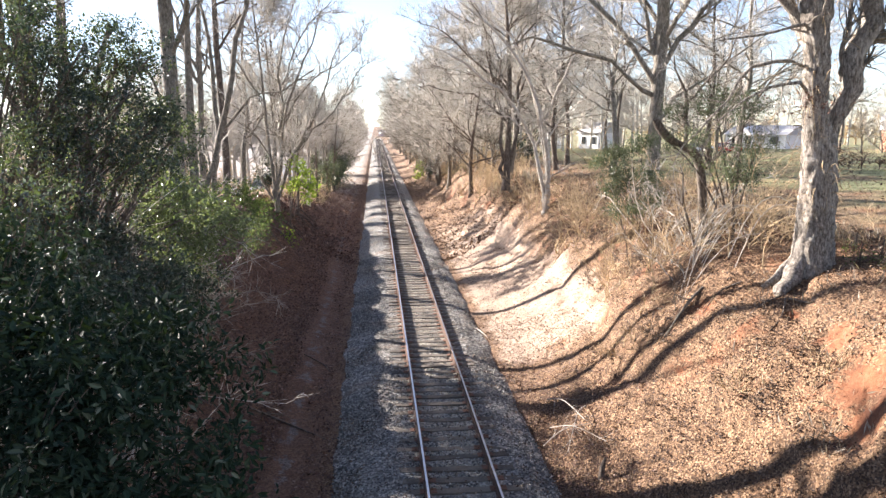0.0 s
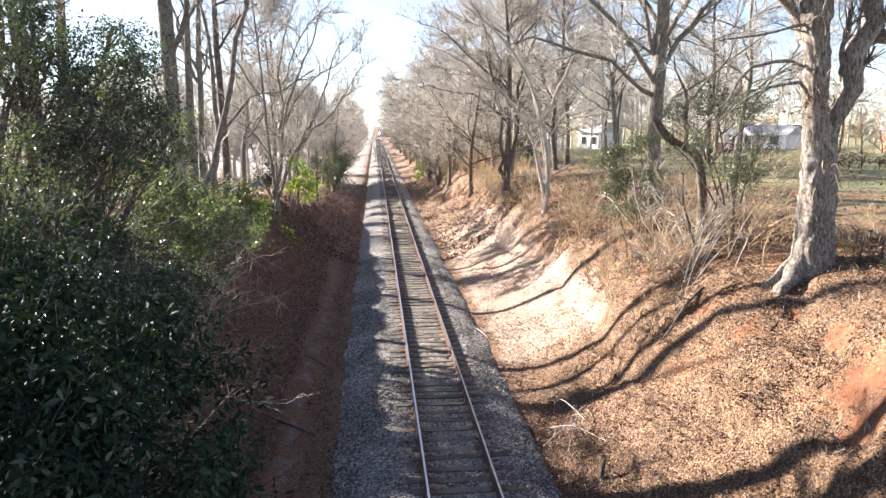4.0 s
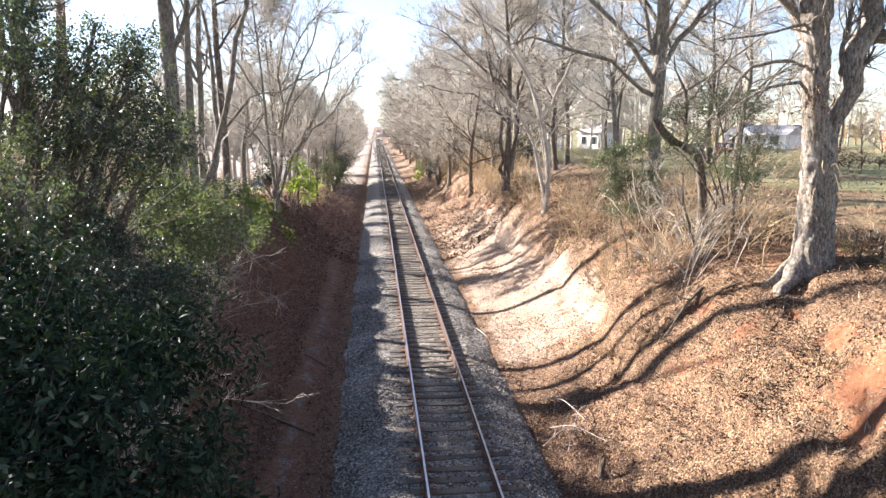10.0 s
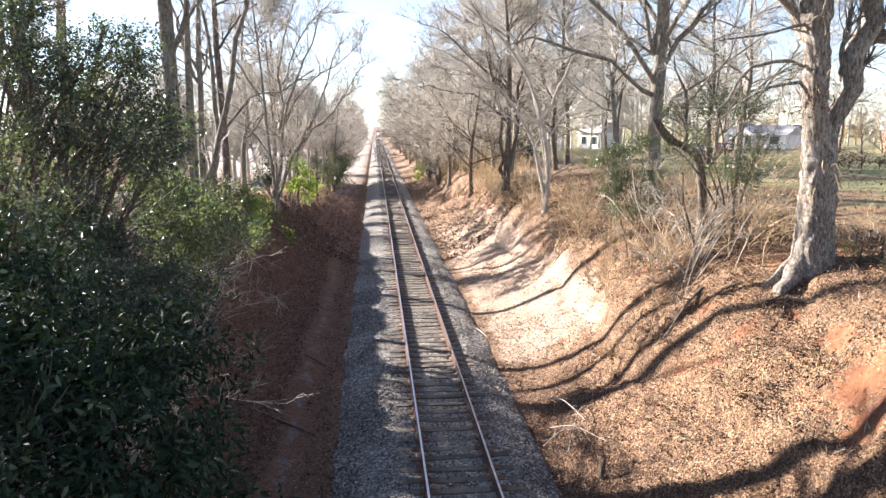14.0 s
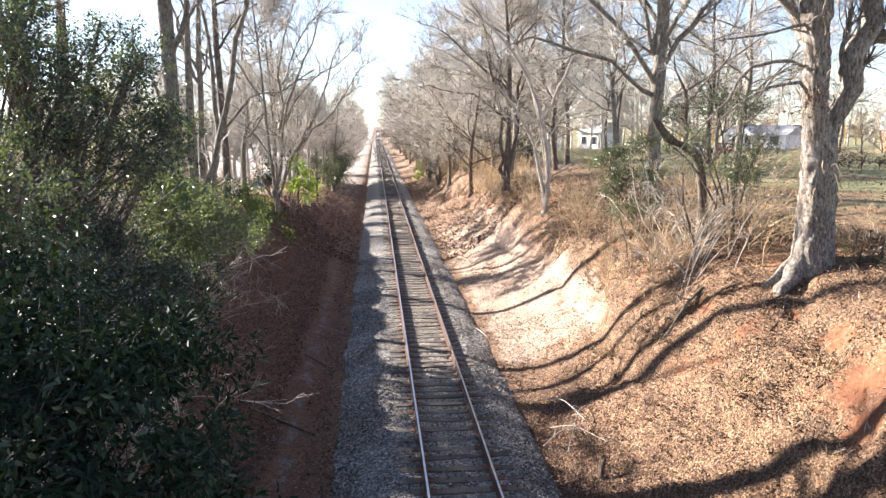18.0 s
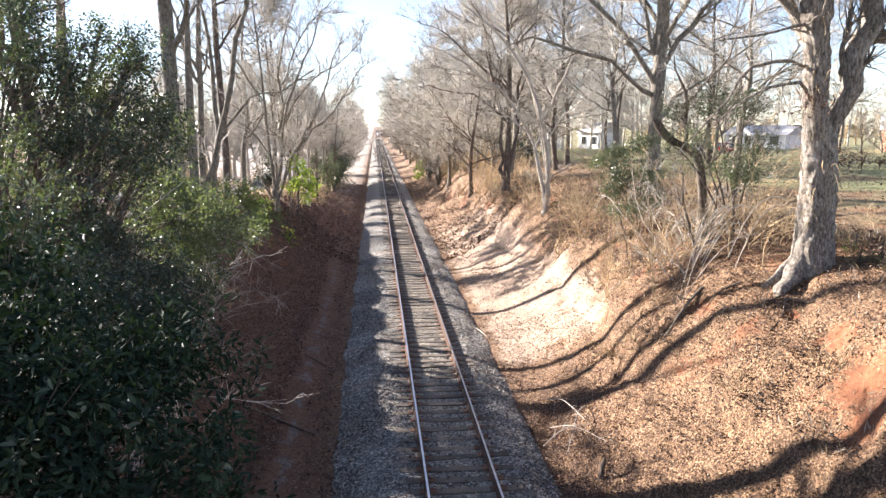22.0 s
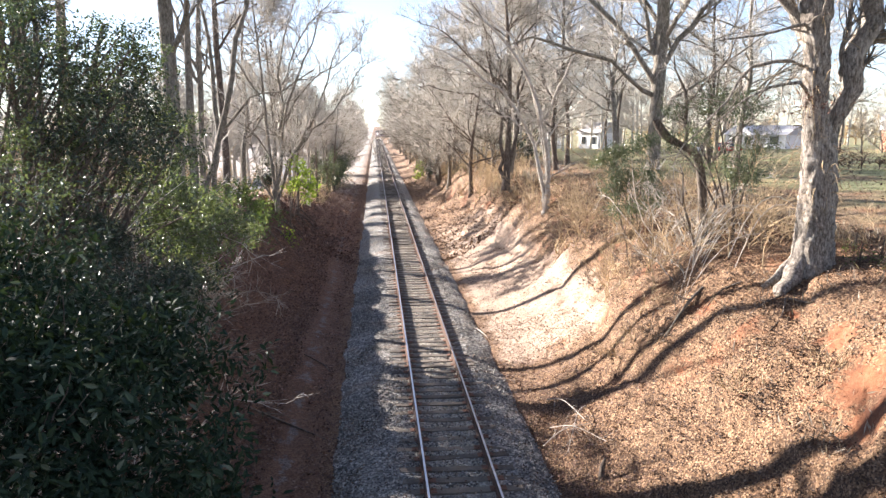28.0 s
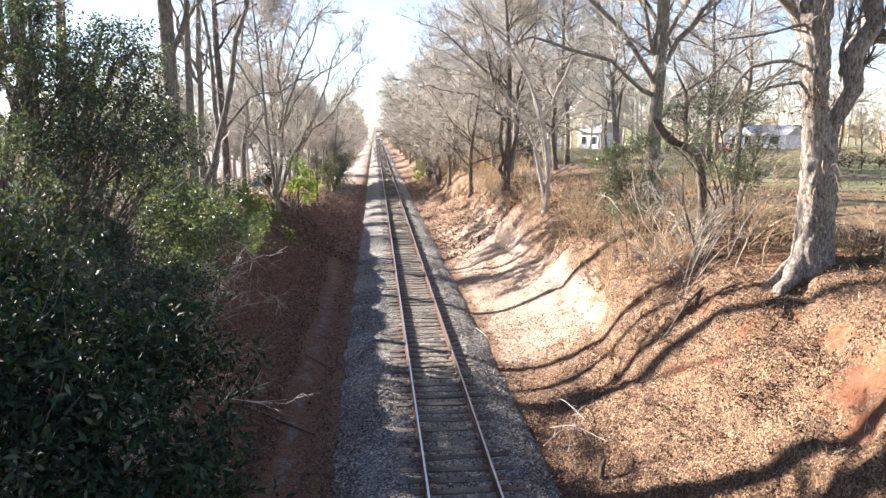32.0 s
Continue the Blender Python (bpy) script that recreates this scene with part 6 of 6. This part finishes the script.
# dry hedge across the lawn and a green tuft by the oak
hedge_rng = random.Random(3)
for i in range(14):
    x, y = 26.0 + i * 0.75, 40.5 - 0.1 * i + hedge_rng.uniform(-0.4, 0.4)
    z = ground_z(x, y)
    shrub("dry_hedge", (x, y), [(x, y, z + 0.55, 0.6), (x + 0.3, y, z + 0.9, 0.45)], 140 + i, "dry hedge plant with clinging brown leaves", LEAF_DEAD, (0.06, 0.11), 260, 0.6, stem_r=0.02, group="dry hedge across the lawn")
for i, (x, y) in enumerate(((11.15, 15.2), (11.6, 15.1), (11.55, 14.5), (11.3, 14.6), (11.5, 15.9))):
    z = ground_z(x, y)
    shrub("green_tuft", (x, y), [(x, y, z + 0.1, 0.38)], 160 + i, "low green plant in the leaf litter by the oak", LEAF_LIT, (0.05, 0.1), 330, 0.4, stem_r=0.01)

# dry grass along the lip of the lit bank
x, y = scatter(rng, 15000, 7.6, 14.0, 10.5, 46)
keep = rng.uniform(size=len(x)) < (0.35 + 0.9 * swell(x * 1.2 + 9, y * 0.9 + 2)) * np.where((x > 8.3) & (x < 12) & (y < 23), 0.25, 1.0)
C = np.stack([x, y, height(x, y) - 0.01], -1)[keep]
V, T = leaf_mesh(rng, C, (0.12, 0.34), 0.11, -1.2)
tagged(new("dry_grass", mesh_of("dry_grass", V, [T], GRASS_DRY)), "tufts of dry straw-coloured grass on the bank", "grass", kind="stuff")
x, y = rng.uniform(12.5, 40, 9000), rng.uniform(12, 60, 9000)
C = np.stack([x, y, height(x, y) + 0.02], -1)
V, T = leaf_mesh(rng, C, (0.07, 0.16), 0.65, 0.0, 0.6)
tagged(new("leaf_litter", mesh_of("leaf_litter", V, [T], LEAF_DEAD)), "scattered dry leaves on the lawn", "leaf litter", kind="stuff")
# dead leaves caught between the ties
x, y = scatter(rng, 5000, -0.8, 4.0, 11, 40)
C = np.stack([x, y, np.interp(x, bx, bz) + 0.03], -1)
V, T = leaf_mesh(rng, C, (0.035, 0.08), 0.65, 0.0, 0.5)
tagged(new("leaf_litter", mesh_of("leaf_litter", V, [T], LEAF_DEAD)), "dead leaves caught among the track ballast", "leaf litter", kind="stuff")

# rank dry grass on the far slopes
for x0, x1, y0, y1, n in ((7.9, 10.5, 44, 110, 5000), (-12, -3.0, 80, 120, 4000)):
    x, y = rng.uniform(x0, x1, n), rng.uniform(y0, y1, n)
    keep = rng.uniform(size=n) < 0.4 + 0.9 * swell(x * 0.8 + 4, y * 0.5)
    C = np.stack([x, y, height(x, y) - 0.02], -1)[keep]
    V, T = leaf_mesh(rng, C, (0.3, 0.8), 0.10, -1.6)
    tagged(new("dry_grass", mesh_of("dry_grass", V, [T], GRASS_DRY)), "rank dry grass on the far slope", "grass", kind="stuff")

# roots that hang from the crumbling lip of the shaded bank
rr = random.Random(21)
for i in range(9):
    x, y = -5.3 + 0.06 * i + rr.uniform(-0.3, 0.3), 36.5 + i * 1.5
    fallen("exposed_root", [(x - 0.5, y, 0.05, 0.05), (x, y - 0.1, 0.22, 0.045), (x + 0.45, y - 0.3, 0.12, 0.03), (x + 0.9, y - rr.uniform(0.2, 0.8), 0.05, 0.015)], "dark exposed root on the crumbling bank lip", BARK_DARK, 2, 300 + i)

# coarser leaf litter on both far slopes
for x0, x1, n, mat, label in ((3.9, 10.5, 12000, LEAF_DEAD, "dry brown leaves on the far sunlit slope"), (-7.0, -1.2, 9000, LEAF_RED, "red-brown leaves on the far shaded slope")):
    x, y = rng.uniform(x0, x1, n), 41 + 65 * rng.uniform(0, 1, n) ** 1.5
    C = np.stack([x, y, height(x, y) + 0.03], -1)
    V, T = leaf_mesh(rng, C, (0.10, 0.22), 0.6, 0.0, 0.5)
    tagged(new("leaf_litter", mesh_of("leaf_litter", V, [T], mat)), label, "leaf litter", kind="stuff")


# ---- distant train that creeps round the far bend ----
# engine colour is lightened to stand in for distance haze
CAB_PAINT = varied("hazed_engine_paint", (0.42, 0.33, 0.34), (0.56, 0.47, 0.47), 1.0, 0.5, 0.0)
CAR_PAINT = varied("freight_car_paint", (0.07, 0.055, 0.055), (0.14, 0.10, 0.10), 1.0, 0.7, 0.1)
LAMP = bpy.data.materials.new("headlight")
LAMP.use_nodes = True
LAMP.node_tree.nodes["Principled BSDF"].inputs["Emission Color"].default_value = (1, 0.96, 0.92, 1)
LAMP.node_tree.nodes["Principled BSDF"].inputs["Emission Strength"].default_value = 6.0
BEND, RADIUS = 452.0, 190.0


def rail_pose(s):
    """A pose on the far track at s metres along it: straight, then a bend to the right."""
    if s < BEND:
        return pose(TRACK, s, 0)
    a = (s - BEND) / RADIUS
    return pose(TRACK + RADIUS * (1 - math.cos(a)), BEND + RADIUS * math.sin(a), 0, 0, 0, -math.degrees(a))


def engine():
    root = thing("locomotive", rail_pose(470), "distant locomotive, paint paled for haze, with a lit headlight", "locomotive")
    part("underframe", boxes((-1.5, 1.5, -9, 9, 0.5, 1.3), bevel=0.05), CAB_PAINT, root)
    part("nose", boxes((-1.1, 1.1, -8.6, -6.6, 1.3, 2.9), bevel=0.15), CAB_PAINT, root)
    part("cab", boxes((-1.5, 1.5, -6.6, -4.2, 1.3, 4.5), bevel=0.12), CAB_PAINT, root)
    part("windscreen", boxes((-1.2, 1.2, -6.66, -6.58, 3.3, 4.1)), GLASS_DARK, root)
    part("hood", boxes((-1.0, 1.0, -4.2, 8.6, 1.3, 4.1), bevel=0.1), CAB_PAINT, root)
    for x in (0.0,):
        bm = bmesh.new()
        bmesh.ops.create_uvsphere(bm, u_segments=12, v_segments=8, radius=0.3)
        bmesh.ops.transform(bm, verts=bm.verts, matrix=Matrix.Translation((x, -8.7, 2.3)) @ Matrix.Diagonal((1, 0.3, 1, 1)))
        part("headlight", bm, LAMP, root, "bright white headlight")
    for y in (-6, 6):
        part("truck", boxes((-1.2, 1.2, y - 1.8, y + 1.8, 0.05, 0.6), bevel=0.05), CAB_PAINT, root)
    return root


def wagon():
    root = thing("freight_car", rail_pose(500), "distant dark red-brown freight car", "freight car", "freight cars of the distant train")
    part("body", boxes((-1.5, 1.5, -7.5, 7.5, 1.1, 4.3), bevel=0.06), CAR_PAINT, root)
    for y in (-5, 5):
        part("truck", boxes((-1.2, 1.2, y - 1.2, y + 1.2, 0.05, 1.1), bevel=0.05), CAB_PAINT, root)
    return root


TRAIN = [(engine(), 0.0)]
first_wagon = wagon()
TRAIN.append((first_wagon, 18.5))
for k in range(1, 3):
    TRAIN.append((copy_thing(first_wagon, rail_pose(500 + 17 * k)), 18.5 + 17 * k))

# crossing post and pale boards by the far end of the track
POST = varied("painted_post", (0.5, 0.5, 0.5), (0.7, 0.7, 0.7), 2.0, 0.6, 0.0)
for x, y in ((-6.0, 395), (9.5, 395)):
    sig = thing("crossing_signal", pose(x, y, ground_z(x, y)), "pale railway crossing signal post", "signal post", "signals at the far crossing")
    part("post", boxes((-0.12, 0.12, -0.12, 0.12, 0, 4.2)), POST, sig)
    part("cross_arm", boxes((-0.9, 0.9, -0.14, -0.06, 3.0, 3.3)), POST, sig)
    for k in (-0.75, 0.75):
        part("lamp_hood", boxes((k - 0.3, k + 0.3, -0.3, -0.1, 2.3, 2.9), bevel=0.05), CAB_PAINT, sig)
for i in range(6):
    x, y = 7 + i * 4.0, 300 + i * 2
    f = thing("guard_fence", pose(x, y, ground_z(x, y), 0, 0, 20), "pale board fence beside the far track", "fence", "fence by the far crossing")
    for z in (0.5, 1.0):
        part("rail", boxes((-2.0, 2.0, -0.04, 0.04, z, z + 0.25)), POST, f)
    for k in (-1.9, 1.9):
        part("post", boxes((k - 0.08, k + 0.08, -0.06, 0.1, -0.1, 1.35)), POST, f)


def motions():
    for b, low, amount, phase in SWAY:
        rows = []
        for k in range(0, 33):
            a = amount * (1.3 * math.sin(k * 1.13 + phase) + 0.9 * math.sin(k * 2.37 + phase * 1.7) + 0.8 * math.sin(k * 0.41 + phase * 0.6))
            c = amount * (1.0 * math.sin(k * 1.51 + phase * 2.1) + 0.8 * math.sin(k * 2.83 + phase * 0.9))
            rows.append((k, pose(low[0], low[1], low[2], a, c, 0.5 * a)))
        walk(b, rows)
    for ob, back in TRAIN:
        walk(ob, [(t, rail_pose(486 - 1.1 * t + back)) for t in range(0, 33, 4)])


motions()
